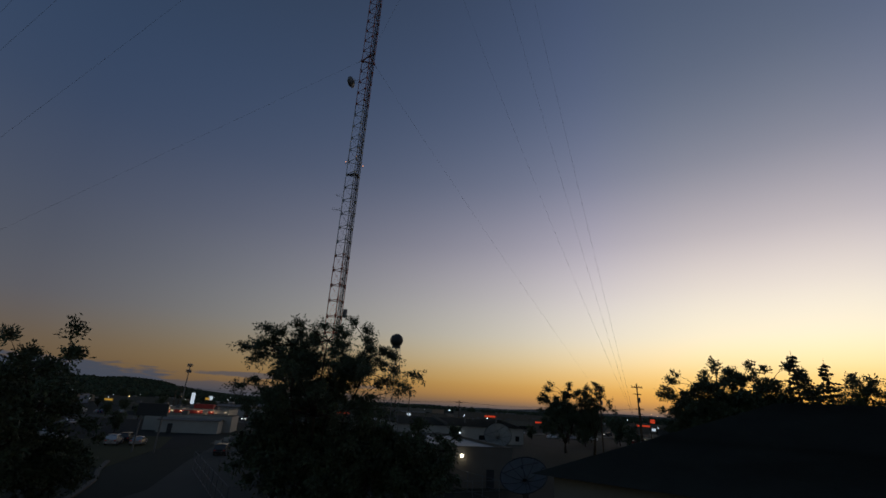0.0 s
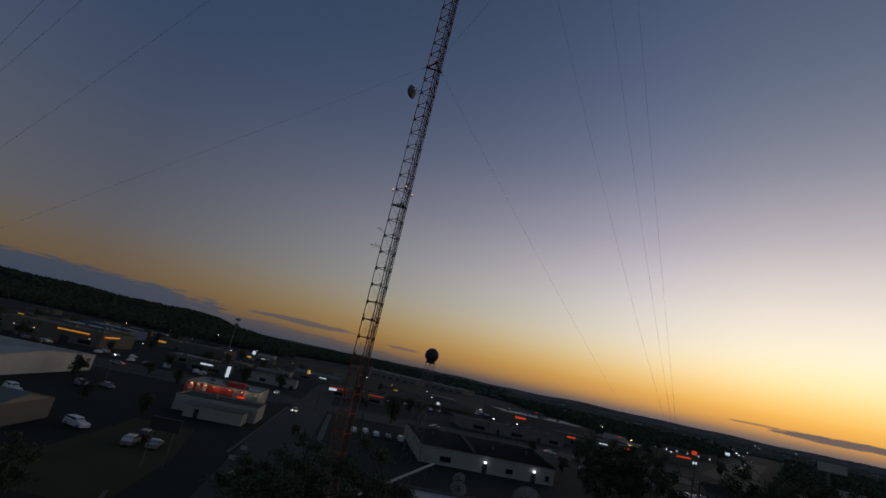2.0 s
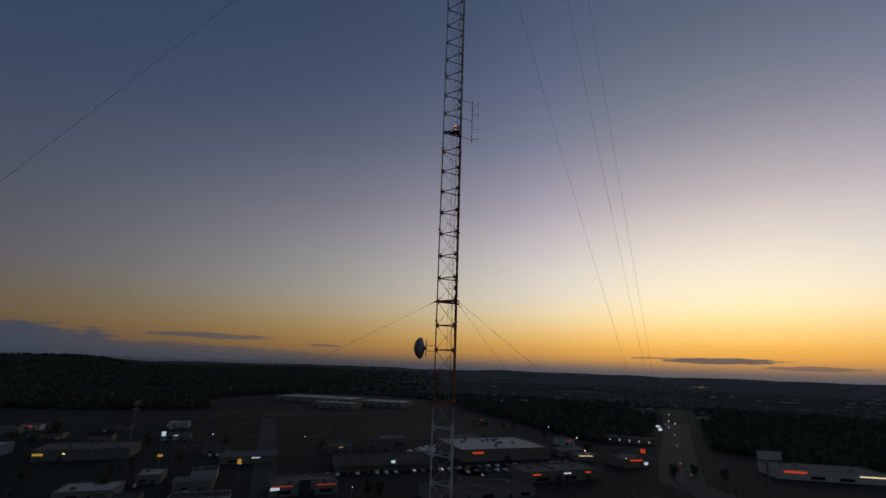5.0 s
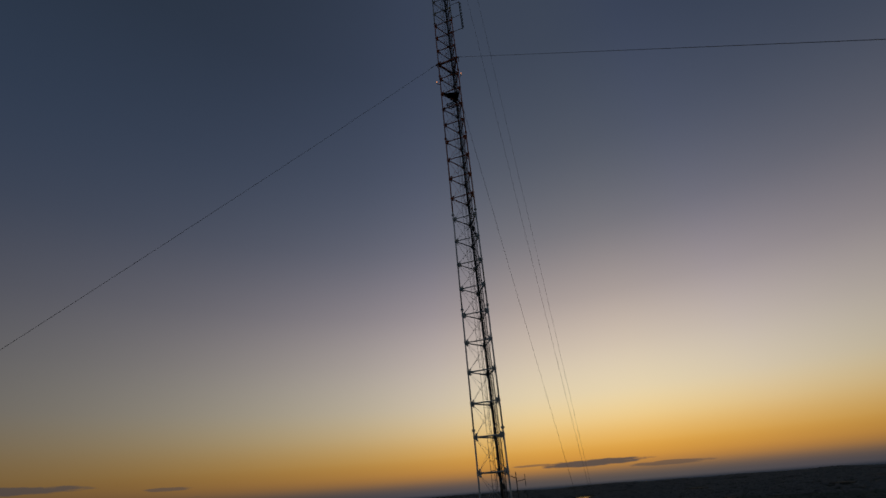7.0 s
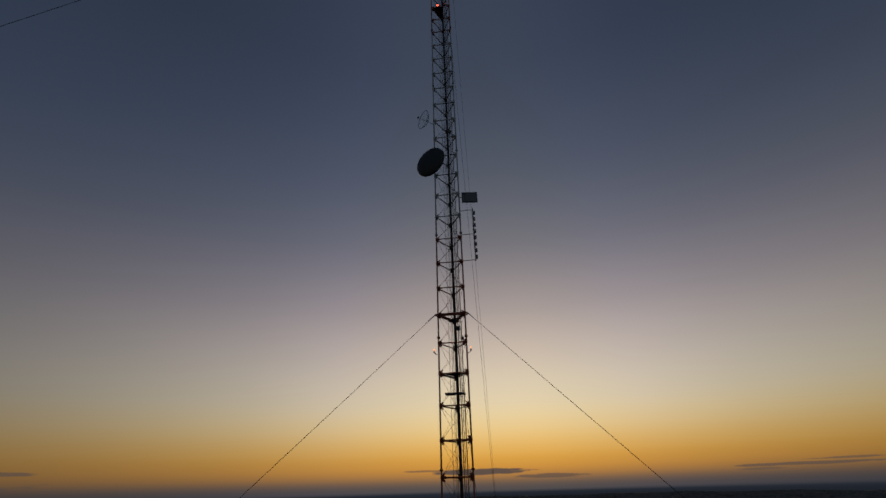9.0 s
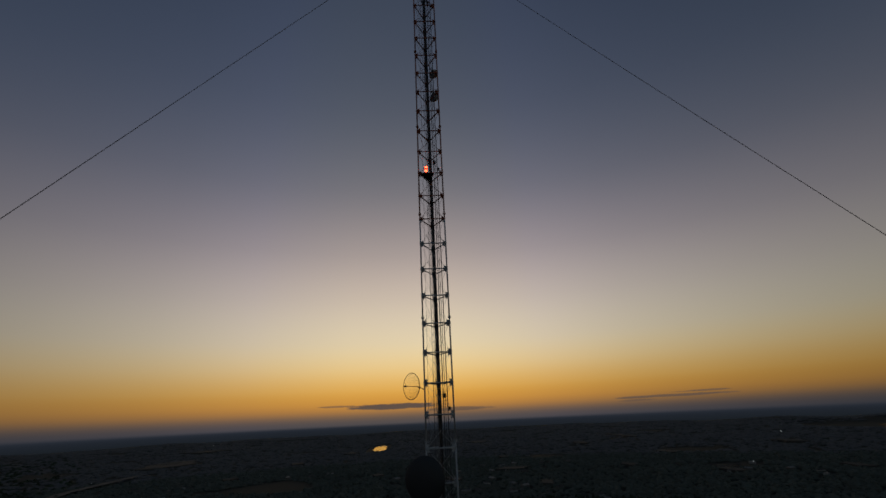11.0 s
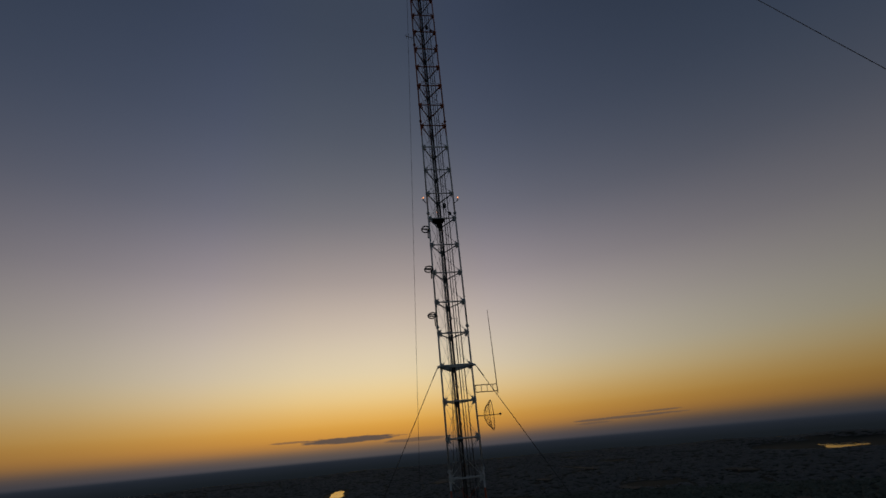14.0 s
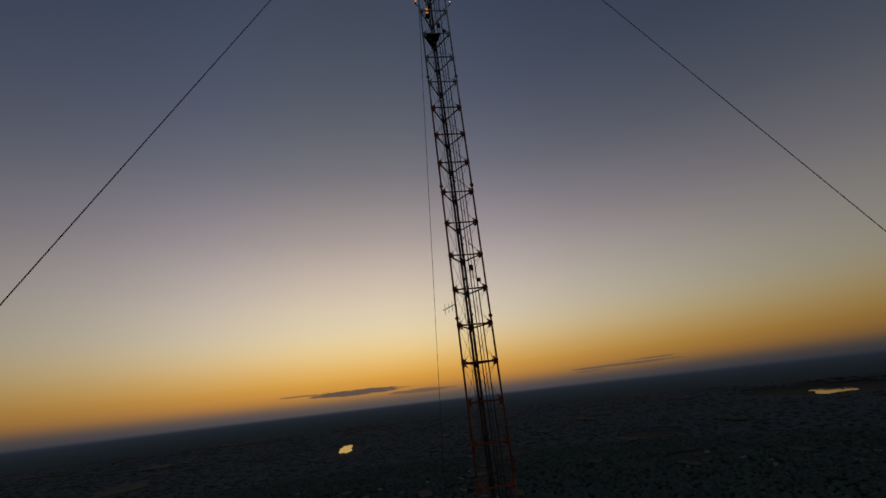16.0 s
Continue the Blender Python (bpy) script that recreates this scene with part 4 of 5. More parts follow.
# ---------------------------------------------------------------- buildings
def building(label, a0, a1, b0, b1, h, walls, roof_mat, parapet=0.5, doors=(), windows=(), signs=(), units=2, gable=0.0, canopy=None, turn=TURN, at=None, stripes=()):
    """A low commercial building. Local x runs along the front, the front faces -y. Doors, windows and signs sit on the front:
    doors (x, wide, high), windows (x, z, wide, high), signs (x, z, wide, high, material)."""
    sx, sy = abs(a1 - a0), abs(b1 - b0)
    c = ab((a0 + a1) / 2, (b0 + b1) / 2) if at is None else Vector((at[0], at[1], 0))
    root = thing("building", label, "building", pose(c.x, c.y, 0, 0, 0, turn))
    t = 0.3
    for name_, x, y, wx, wy in (("wall", 0, -sy / 2 + t / 2, sx, t), ("wall", 0, sy / 2 - t / 2, sx, t), ("wall", -sx / 2 + t / 2, 0, t, sy - 2 * t), ("wall", sx / 2 - t / 2, 0, t, sy - 2 * t)):
        part(name_, one_box(x, y, (h + parapet) / 2 - 0.1, wx, wy, h + parapet + 0.2), walls, root)
    bm = B()
    if gable:
        for s in (-1, 1):
            p = [bm.verts.new(q) for q in ((-sx / 2 - .4, s * (sy / 2 + .4), h), (sx / 2 + .4, s * (sy / 2 + .4), h), (sx / 2 + .4, 0, h + gable), (-sx / 2 - .4, 0, h + gable))]
            bm.faces.new(p if s < 0 else p[::-1])
        bmesh.ops.solidify(bm, geom=bm.faces[:], thickness=0.15)
        for s in (-1, 1):
            p = [bm.verts.new(q) for q in ((s * sx / 2 * 0.998, -sy / 2, h), (s * sx / 2 * 0.998, sy / 2, h), (s * sx / 2 * 0.998, 0, h + gable))]
            bm.faces.new(p)
    else:
        box(bm, 0, 0, h - 0.1, sx - 2 * t, sy - 2 * t, 0.2)
    part("roof", bm, roof_mat, root)
    if not gable:
        bm = B()
        for x, y, wx, wy in ((0, -sy / 2 + t / 2, sx + .1, t + .12), (0, sy / 2 - t / 2, sx + .1, t + .12), (-sx / 2 + t / 2, 0, t + .12, sy - 2 * t), (sx / 2 - t / 2, 0, t + .12, sy - 2 * t)):
            box(bm, x, y, h + parapet + 0.06, wx, wy, 0.1)
        part("coping", bm, concrete, root)
        rr_ = random.Random(int(sx * 100 + sy))
        for _ in range(units):
            bm = B()
            ux, uy = rr_.uniform(-.35, .35) * sx, rr_.uniform(-.3, .3) * sy
            box(bm, ux, uy, h + 0.65, 2.0, 1.4, 1.1, rr_.choice((0, 90)), 0.05)
            u = part("air_unit", bm, steel, root, "grey rooftop air unit")
            part("fan_grille", one_tube((ux, uy, h + 1.2), (ux, uy, h + 1.26), 0.45, 12), dark_m, u)
    y = -sy / 2
    for x, w_, hh in doors:
        d = part("door", one_box(x, y - 0.03, hh / 2, w_, 0.1, hh), dark_m, root)
        part("door_handle", one_box(x + w_ * 0.36, y - 0.12, 1.0, 0.05, 0.06, 0.3), steel, d)
    for x, z, w_, hh in windows:
        d = part("window", one_box(x, y - 0.02, z, w_, 0.1, hh), dark_m, root)
        for s in (-0.25, 0.25):
            part("pane", one_box(x + s * w_, y - 0.075, z, w_ * 0.46, 0.03, hh * 0.9), window_m, d)
    for x, z, w_, hh, mat in signs:
        part("sign", one_box(x, y - 0.12, z, w_, 0.2, hh), mat, root, "lit sign panel")
    for x, w_, mat in stripes:
        part("panel", one_box(x, y - 0.05, h / 2, w_, 0.14, h), mat, root)
    if canopy:
        part("canopy", one_box(0, y - canopy / 2, h * 0.62, sx * 0.96, canopy, 0.3), concrete, root)
        n = max(2, int(sx / 7))
        for i in range(n):
            part("post", one_box(-sx * 0.46 + sx * 0.92 * i / (n - 1), y - canopy + 0.2, h * 0.31 - 0.07, 0.18, 0.18, h * 0.62 - 0.14), concrete, root)
    return root


def lamp(x, y, z, energy, colour, r=0.15):
    l = bpy.data.lights.new("lamp_light", "POINT")
    l.energy, l.color, l.shadow_soft_size = energy, colour, r
    ob = new("lamp_light", l)
    ob.location = (x, y, z)
    return ob


# striped restaurant
rest = building("red and white striped restaurant with lit front", -49, -27, -116, -98, 4.6, white_m, white_roof, 0.5, doors=((8.6, 1.8, 2.2),), windows=((-0.4, 1.5, 3.6, 1.3),), units=4,
                stripes=((-10.3, 0.9, red_m), (-8.3, 1.0, red_m), (-6.2, 1.0, red_m), (-0.6, 8.2, red_m), (5.9, 1.6, red_m)))
part("fascia_tower", one_box(3.0, -5.0, 5.7, 5.6, 4.0, 1.5, 0, 0.05), red_m, rest, "red roof tower")
part("sign", one_box(6.0, -9.25, 2.7, 2.2, 0.2, 0.6), sign_red, rest, "lit red sign")
for x in (-9.3, -7.2, -5.2, -2.6, 2.2, 6.0, 10.2):
    part("wall_lamp", one_box(x, -9.3, 4.3, 0.45, 0.3, 0.14), warm_glow, rest, "warm wall washer lamp")
for x in (-9.0, -6.0, -1.5, 3.0, 7.0):
    p = rest.matrix_basis @ Vector((x, -10.1, 4.0))
    lamp(p.x, p.y, p.z, 15, (1, 0.6, 0.28))
p = rest.matrix_basis @ Vector((12.2, -4.0, 3.6))
lamp(p.x, p.y, p.z, 18, (1, 0.62, 0.3))
building("white shed with a wide dark flat roof", -43, -22, -85, -74, 3.7, white_m, dark_roof, 0.3, units=1)
building("low lean-to annex with a pale metal roof", -38, -24, -73.8, -67.5, 3.0, white_m, metal_roof, 0, gable=0.4, doors=((-4, 1.1, 2.1),))
building("long white metal warehouse with a pale gabled roof", -128, -84, -114, -66, 5.0, shed_white, shed_white, 0, gable=1.3, doors=((8, 3, 3), (-12, 1.2, 2.1)), windows=((2, 2, 2, 1),))
building("small cream shop with a pale gabled roof", -76, -53, -42, -26, 3.7, stucco, metal_roof, 0, gable=1.5, doors=((9, 1.2, 2.2),), windows=((-6, 1.6, 3, 1.6), (2, 1.6, 3, 1.6)))
ystore = building("wide tan store with lit yellow signs", -166, -122, -226, -192, 6.6, tan, grey_roof, 0.6, doors=((6, 4, 2.8),), windows=((-12, 1.8, 8, 2), (15, 1.8, 6, 2)), signs=((9, 5.7, 17, 1.5, red_m), (-14, 3.2, 1.2, 0.3, warm_glow)), units=6)
for k in range(14):
    part("sign", one_box(2.2 + 1.05 * k, -17.3, 5.7, 0.85, 0.16, 0.62), sign_yellow, ystore, "lit yellow sign strip")
    part("sign", one_box(22.2, -14.5 + 1.05 * k, 5.5, 0.16, 0.85, 0.6), sign_yellow, ystore, "lit yellow sign strip")
part("fascia", one_box(22.06, -7.6, 5.5, 0.2, 17.0, 1.5), red_m, ystore, "red sign fascia")
for x in (-17, -8, 17):
    part("wall_lamp", one_box(x, -17.3, 3.6, 0.5, 0.3, 0.16), warm_glow, ystore, "warm wall lamp")
building("pale flat-roofed store behind the lit shops", -180, -148, -278, -248, 6.0, tan, white_roof, 0.4, units=4)
building("blue-fronted store with a pale roof", -194, -160, -332, -304, 6.0, blue_m, white_roof, 0.4, units=3)
building("long grey store with an orange entrance lamp", -138, -90, -324, -298, 5.8, block, grey_roof, 0.4, doors=((-10, 2, 2.2),), signs=((-21, 3.6, 5, 1.2, sign_yellow),), units=5)
building("small shop with a white roof", -95, -73, -224, -207, 3.8, stucco, white_roof, 0.2, windows=((-4, 1.6, 4, 1.6), (4, 1.6, 4, 1.6)), units=1)
building("dark low store with a lit white sign", -78, -60, -200, -184, 4.0, block, dark_roof, 0.4, signs=((0, 3.6, 6, 0.7, sign_white),), windows=((-4, 1.5, 5, 1.6), (4, 1.5, 5, 1.6)), units=1)
neon = building("diner edged with glowing red tubes", -10, 21, -216, -197, 4.4, stucco, grey_roof, 0.5, doors=((4, 2, 2.2),), windows=((-9, 1.6, 6, 1.6), (10, 1.6, 6, 1.6)), signs=((0, 5.4, 2.2, 2.4, sign_white), (-10, 4.2, 9, 0.22, sign_red), (10, 4.2, 9, 0.22, sign_red), (-13, 3.2, 4, 1.1, sign_white)), units=3)
part("entrance_tower", one_box(0, -9.9, 3.4, 5.0, 1.6, 6.8, 0, 0.05), dark_m, neon)
building("dark barn-like store with a low gabled roof", -38, -6, -288, -272, 4.2, tan, metal_roof, 0, gable=1.6, signs=((4, 3.2, 5, 0.5, sign_white),), windows=((-8, 1.6, 6, 1.6),))
building("long low mall with a dark front", 26, 84, -262, -240, 5.0, tan, dark_roof, 0.5, canopy=2.5, signs=((4, 4.4, 2.4, 1.4, sign_white),), units=4)
st = building("station building with a dark hipped roof", 22, 60, -104, -67, 4.4, white_m, dark_roof, 0, gable=1.8, doors=((-1, 1.3, 2.2), (13, 1.3, 2.2)), windows=((-12, 1.6, 3, 1.3), (6, 1.6, 2, 1.2), (17, 1.6, 1.2, 1.4)))
bm = B()
bmesh.ops.create_cube(bm, size=1, matrix=Matrix.Translation((-4.5, -9.4, 5.6)) @ Matrix.Rotation(math.atan2(1.8, 18.9), 4, "X") @ Matrix.Diagonal((0.45, 18.4, 0.7, 1)))
part("parapet", bm, concrete, st, "pale dividing parapet across the roof")
for x, y in ((-14, -6), (-9, 4), (3, -11), (8, -4), (14, -9)):
    part("roof_vent", one_tube((x, y, 5.0), (x, y, 6.7 - abs(y) * 0.04), 0.22, 8), steel, st)
for x in (-1, 13):
    part("wall_lamp", one_box(x, -18.75, 2.75, 0.35, 0.25, 0.3), lamp_white, st, "lit wall lamp")
    p = st.matrix_basis @ Vector((x, -19.5, 2.6))
    lamp(p.x, p.y, p.z, 5, (1, 0.9, 0.72))
building("dark-roofed strip with pale end wall", 0, 30, 0, 18, 3.4, block, dark_roof, 0, gable=2.0, turn=19, at=(9, 172), windows=((-10, 1.6, 4, 1.4), (0, 1.6, 4, 1.4), (9, 1.6, 4, 1.4)))
building("long low pale shop row beyond the highway", 58, 113, -187, -170, 4.4, stucco, dark_roof, 0.4, doors=((-8, 1.6, 2.2), (14, 1.6, 2.2)), windows=((-18, 1.6, 6, 1.6), (2, 1.6, 6, 1.6), (22, 1.6, 5, 1.6)), units=4)
building("big box store with a wide pale roof", 108, 176, -302, -252, 7.0, tan, white_roof, 0.5, doors=((0, 5, 3),), signs=((-22, 5.4, 8, 1.2, sign_red),), units=12)
building("strip of shops with small lit signs", 122, 172, -214, -194, 5.0, tan, grey_roof, 0.5, signs=((-18, 4.0, 5, 0.8, sign_red), (2, 4.0, 5, 0.6, sign_white), (16, 4.0, 4, 0.7, sign_red)), windows=((-14, 1.6, 8, 1.8), (4, 1.6, 8, 1.8)), units=6)
building("red-fronted pharmacy with lit signs", 206, 228, -232, -214, 5.4, tan, grey_roof, 0.5, signs=((0, 4.6, 10, 1.0, sign_red), (8, 2.4, 3, 1.6, sign_white)), units=2)
building("white-walled store with a red lit sign", 0, 62, 0, 22, 5.6, white_m, grey_roof, 0.5, turn=26, at=(46, 356), signs=((-20, 4.3, 13, 1.2, sign_red), (22, 4.0, 14, 0.5, warm_glow)), units=4, windows=((-8, 1.6, 8, 1.8), (8, 1.6, 8, 1.8)))
cn = building("fuel canopy with a bright lamp on its ridge", 0, 16, 0, 8, 4.2, stucco, white_m, 0, gable=0.9, turn=40, at=(-87, 301), signs=((0, 3.4, 10, 0.3, warm_glow),))
building("far row of small lit storefronts", 0, 56, 0, 14, 4.5, tan, grey_roof, 0.4, turn=12, at=(-90, 412), signs=tuple((-24 + 8 * i, 2.4, 1.0, 1.4, sign_white) for i in range(7)), canopy=2.0)
for k, (x, y, sx, sy) in enumerate(((-560, 470, 130, 60), (-450, 500, 70, 50), (-470, 420, 60, 30))):
    building("far pale school wing with a flat roof", 0, sx, 0, sy, 7.0, stucco, white_roof, 0.4, turn=20, at=(x, y), windows=tuple((-sx * 0.4 + sx * 0.2 * i, 2.2, 6, 1.6) for i in range(5)), units=6)


def far_house(x, y, turn, w_, dd, h, walls, roof_mat):
    """A small gabled house: walls, roof slopes, gables, chimney, door and two windows."""
    root = thing("house", "small far house with a pale gabled roof among trees", "house", pose(x, y, height(x, y), 0, 0, turn), group="far houses")
    part("wall", one_box(0, 0, h / 2 - 0.5, w_, dd, h + 1), walls, root)
    bm = B()
    for s in (-1, 1):
        p = [bm.verts.new(q) for q in ((-w_ / 2 - .4, s * (dd / 2 + .4), h), (w_ / 2 + .4, s * (dd / 2 + .4), h), (w_ / 2 + .4, 0, h + dd * 0.26), (-w_ / 2 - .4, 0, h + dd * 0.26))]
        bm.faces.new(p if s < 0 else p[::-1])
    bmesh.ops.solidify(bm, geom=bm.faces[:], thickness=0.15)
    for s in (-1, 1):
        bm.faces.new([bm.verts.new(q) for q in ((s * w_ / 2, -dd / 2, h), (s * w_ / 2, dd / 2, h), (s * w_ / 2, 0, h + dd * 0.24))])
    roof = part("roof", bm, roof_mat, root)
    part("chimney", one_box(w_ * 0.2, 0.4, h + dd * 0.26, 0.7, 0.7, 1.6), tan, roof)
    part("door", one_box(0, -dd / 2 - 0.02, 1.05, 1.0, 0.1, 2.1), dark_m, root)
    for s in (-1, 1):
        part("window", one_box(s * w_ * 0.3, -dd / 2 - 0.02, 1.6, 1.6, 0.1, 1.2), window_m, root)


for x, y in HOMES:
    far_house(x, y, hr.choice((0, 90)) + hr.uniform(-15, 15) + 30, hr.uniform(12, 20), hr.uniform(8, 12), hr.uniform(3, 5.5), hr.choice((white_m, stucco, tan)), hr.choice((white_roof, grey_roof, metal_roof, grey_roof)))

# flat roofed yard building and the large hipped roof close to the start
yard = building("tan yard building with a pale flat roof", 11, 24, -20, 7.4, 4.3, tan, white_roof, 0.25, doors=((3.5, 1.0, 2.1),), windows=((-4, 2.0, 1.6, 1.0),), units=1)
part("wall_lamp", one_box(-0.3, -13.95, 3.6, 0.3, 0.3, 0.3), head_m, yard, "lit wall lamp")
p = yard.matrix_basis @ Vector((-0.3, -14.4, 3.4))
lamp(p.x, p.y, p.z, 6, (1, 0.8, 0.5))


def hip_house(x0, x1, y0, y1, eave, ridge, inset):
    root = thing("building", "large building under a dark hipped shingle roof", "building", pose((x0 + x1) / 2, (y0 + y1) / 2, 0))
    sx, sy = x1 - x0, y1 - y0
    for x, y, wx, wy in ((0, -sy / 2 + 1, sx - 2, .3), (0, sy / 2 - 1, sx - 2, .3), (-sx / 2 + 1, 0, .3, sy - 2.3), (sx / 2 - 1, 0, .3, sy - 2.3)):
        part("wall", one_box(x, y, eave / 2 - 0.1, wx, wy, eave + 0.2), stucco, root)
    bm = B()
    e = [bm.verts.new(p) for p in ((-sx / 2, -sy / 2, eave), (sx / 2, -sy / 2, eave), (sx / 2, sy / 2, eave), (-sx / 2, sy / 2, eave))]
    r = [bm.verts.new(p) for p in ((-sx / 2 + inset, 0, ridge), (sx / 2 - inset, 0, ridge))]
    for q in ((e[0], e[1], r[1], r[0]), (e[1], e[2], r[1]), (e[2], e[3], r[0], r[1]), (e[3], e[0], r[0])):
        bm.faces.new(q)
    bmesh.ops.solidify(bm, geom=bm.faces[:], thickness=0.2)
    part("roof", bm, dark_roof, root)
    part("vent", one_box(-3, -3.0, ridge - 0.6, 0.7, 0.6, 0.9, 0, 0.03), steel, root)
    part("vent", one_tube((4, -2, ridge - 1), (4, -2, ridge + 0.1), 0.12, 8), steel, root)


hip_house(38.5, 82, -13, 11, 5.7, 10.3, 11)


# ---------------------------------------------------------------- dishes on the ground, radome tower, poles
def ground_dish(x, y, z, dia, az, tilt, label, mat):
    root = thing("satellite_dish", label, "satellite dish", pose(x, y, 0))
    m = Matrix.Translation((0, 0, z)) @ Matrix.Rotation(radians(-az), 4, "Z") @ Matrix.Rotation(radians(tilt - 90), 4, "X")
    bm = B()
    r, seg = dia / 2, 32
    rows = [[bm.verts.new(m @ Vector((r * k_ * math.cos(2 * math.pi * i / seg), r * k_ * math.sin(2 * math.pi * i / seg), 0.34 * r * k_ * k_))) for i in range(seg)] for k_ in (0.12, 0.4, 0.7, 1.0)]
    bm.faces.new(rows[0])
    for q, w_ in zip(rows, rows[1:]):
        for i in range(seg):
            bm.faces.new((q[i], q[(i + 1) % seg], w_[(i + 1) % seg], w_[i]))
    bmesh.ops.solidify(bm, geom=bm.faces[:], thickness=0.06)
    part("reflector", bm, mat, root, smooth=True)
    bm = B()
    tip = m @ Vector((0, 0, 0.8 * r))
    for i in range(3):
        tube(bm, m @ Vector((r * 0.9 * math.cos(2.1 * i), r * 0.9 * math.sin(2.1 * i), 0.3 * r)), tip, 0.03, 5)
    tube(bm, tip, m @ Vector((0, 0, 0.68 * r)), 0.12, 8)
    part("feed_arm", bm, dark_m, root)
    bm = B()
    rim = [m @ Vector((r * math.cos(2 * math.pi * i / seg), r * math.sin(2 * math.pi * i / seg), 0.34 * r)) for i in range(seg)]
    for p, q in zip(rim, rim[1:] + rim[:1]):
        tube(bm, p, q, 0.05, 5)
    part("rim", bm, dark_m, root)
    for i in range(10):
        a = 2 * math.pi * i / 10
        bm = B()
        pts = [m @ Vector((r * k_ * math.cos(a), r * k_ * math.sin(a), 0.34 * r * k_ * k_ + 0.02)) for k_ in (0.12, 0.4, 0.7, 1.0)]
        for p, q in zip(pts, pts[1:]):
            tube(bm, p, q, 0.025, 4)
        part("rib", bm, dark_m, root)
    part("pedestal", one_tube((0, 0, 0), tuple(m @ Vector((0, 0, -0.05))), 0.28, 10), steel, root)


ground_dish(-0.5, 43, 4.0, 5.4, 150, 38, "large white satellite dish in the yard", white_m)
ground_dish(30, 1, 3.2, 4.2, 165, 52, "grey mesh satellite dish with a dark rim", radome_m)
ground_dish(-14, 40, 2.2, 3.2, 140, 40, "small pale satellite dish in the yard", white_m)
ground_dish(-20, 47, 2.2, 2.8, 160, 40, "small pale satellite dish in the yard", white_m)


def radome_tower(x, y, z):
    root = thing("radome_tower", "dark ball radome on a slim lattice tower", "radar tower", pose(x, y, 0))
    bm = B()
    bmesh.ops.create_uvsphere(bm, u_segments=28, v_segments=18, radius=1.9, matrix=Matrix.Translation((0, 0, z)))
    part("radome", bm, dark_m, root, smooth=True)
    part("collar", one_tube((0, 0, z - 2.2), (0, 0, z - 1.6), 1.25, 20), dark_m, root)
    cs = ((-1, -1), (1, -1), (1, 1), (-1, 1))
    for cx, cy in cs:
        part("leg", one_tube((cx * 1.7, cy * 1.7, 0), (cx * 0.85, cy * 0.85, z - 2.2), 0.07, 6), steel, root)
    n = 9
    for i in range(n):
        z0_, z1_ = (z - 2.2) * i / n, (z - 2.2) * (i + 1) / n
        w0, w1 = 1.7 - 0.85 * i / n, 1.7 - 0.85 * (i + 1) / n
        for (ax, ay), (bx, by) in zip(cs, cs[1:] + cs[:1]):
            part("brace", one_tube((ax * w0, ay * w0, z0_), (bx * w1, by * w1, z1_), 0.035, 5), steel, root)
            part("brace", one_tube((bx * w0, by * w0, z0_), (ax * w1, ay * w1, z1_), 0.035, 5), steel, root)
            part("strut", one_tube((ax * w1, ay * w1, z1_), (bx * w1, by * w1, z1_), 0.035, 5), steel, root)


radome_tower(-42.8, 53.5, 27.0)


def cell_pole(x, y, h):
    root = thing("cell_pole", "slim monopole with cell panels at its head", "cell tower", pose(x, y, 0))
    part("pole", one_tube((0, 0, 0), (0, 0, h), 0.5, 10, r2=0.28), steel, root)
    for z in (h - 1.2, h - 5.5):
        part("ring", one_tube((0, 0, z - 0.1), (0, 0, z + 0.1), 1.4, 12), dark_m, root)
        for i in range(6):
            a = i * math.pi / 3
            part("panel", one_box(1.7 * math.cos(a), 1.7 * math.sin(a), z, 0.25, 0.5, 2.2, math.degrees(a)), radome_m, root)


cell_pole(-316.7, 103.7, 31.5)


def power_pole(x, y, h=11.0, turn=0.0):
    root = thing("power_pole", "wooden power pole with a crossarm and insulators", "power pole", pose(x, y, 0, 0, 0, turn), group="power poles")
    part("pole", one_tube((0, 0, -0.2), (0, 0, h), 0.17, 8, r2=0.11), wood_m, root)
    part("crossarm", one_box(0, 0, h - 0.7, 2.6, 0.12, 0.14), wood_m, root)
    part("crossarm", one_box(0, 0, h - 1.9, 1.8, 0.12, 0.14), wood_m, root)
    for s in (-1.15, -0.5, 0.5, 1.15):
        part("insulator", one_tube((s, 0, h - 0.63), (s, 0, h - 0.38), 0.06, 6), dark_m, root)
    part("transformer", one_tube((0.35, 0.1, h - 3.4), (0.35, 0.1, h - 2.5), 0.26, 10), steel, root)


POLES = [(12, 92), (-18, 112), (-52, 96), (-88, 70), (-122, 28)]
power_pole(24, 53, 15.2, 60)
power_pole(16, 55, 14.6, 60)
power_pole(-52, 70, 15.5, 60)
for x, y in POLES:
    power_pole(x, y, 12.0, 60)
for k, (x, y) in enumerate(((-175, -60), (-160, -20), (-30, 190), (10, 225))):
    power_pole(x, y, 11.5, 55)
power_line = thing("power_line", "sagging black power lines between poles", "power line")
for (x0, y0), (x1, y1) in zip(POLES, POLES[1:]):
    for s in (-1.0, 1.0):
        bm = hung(Vector((x0 + s * 0.5, y0 + s * 0.87, 11.6)), Vector((x1 + s * 0.5, y1 + s * 0.87, 11.6)), 0.8, 0.02)
        part("strand", bm, cable_m, power_line)


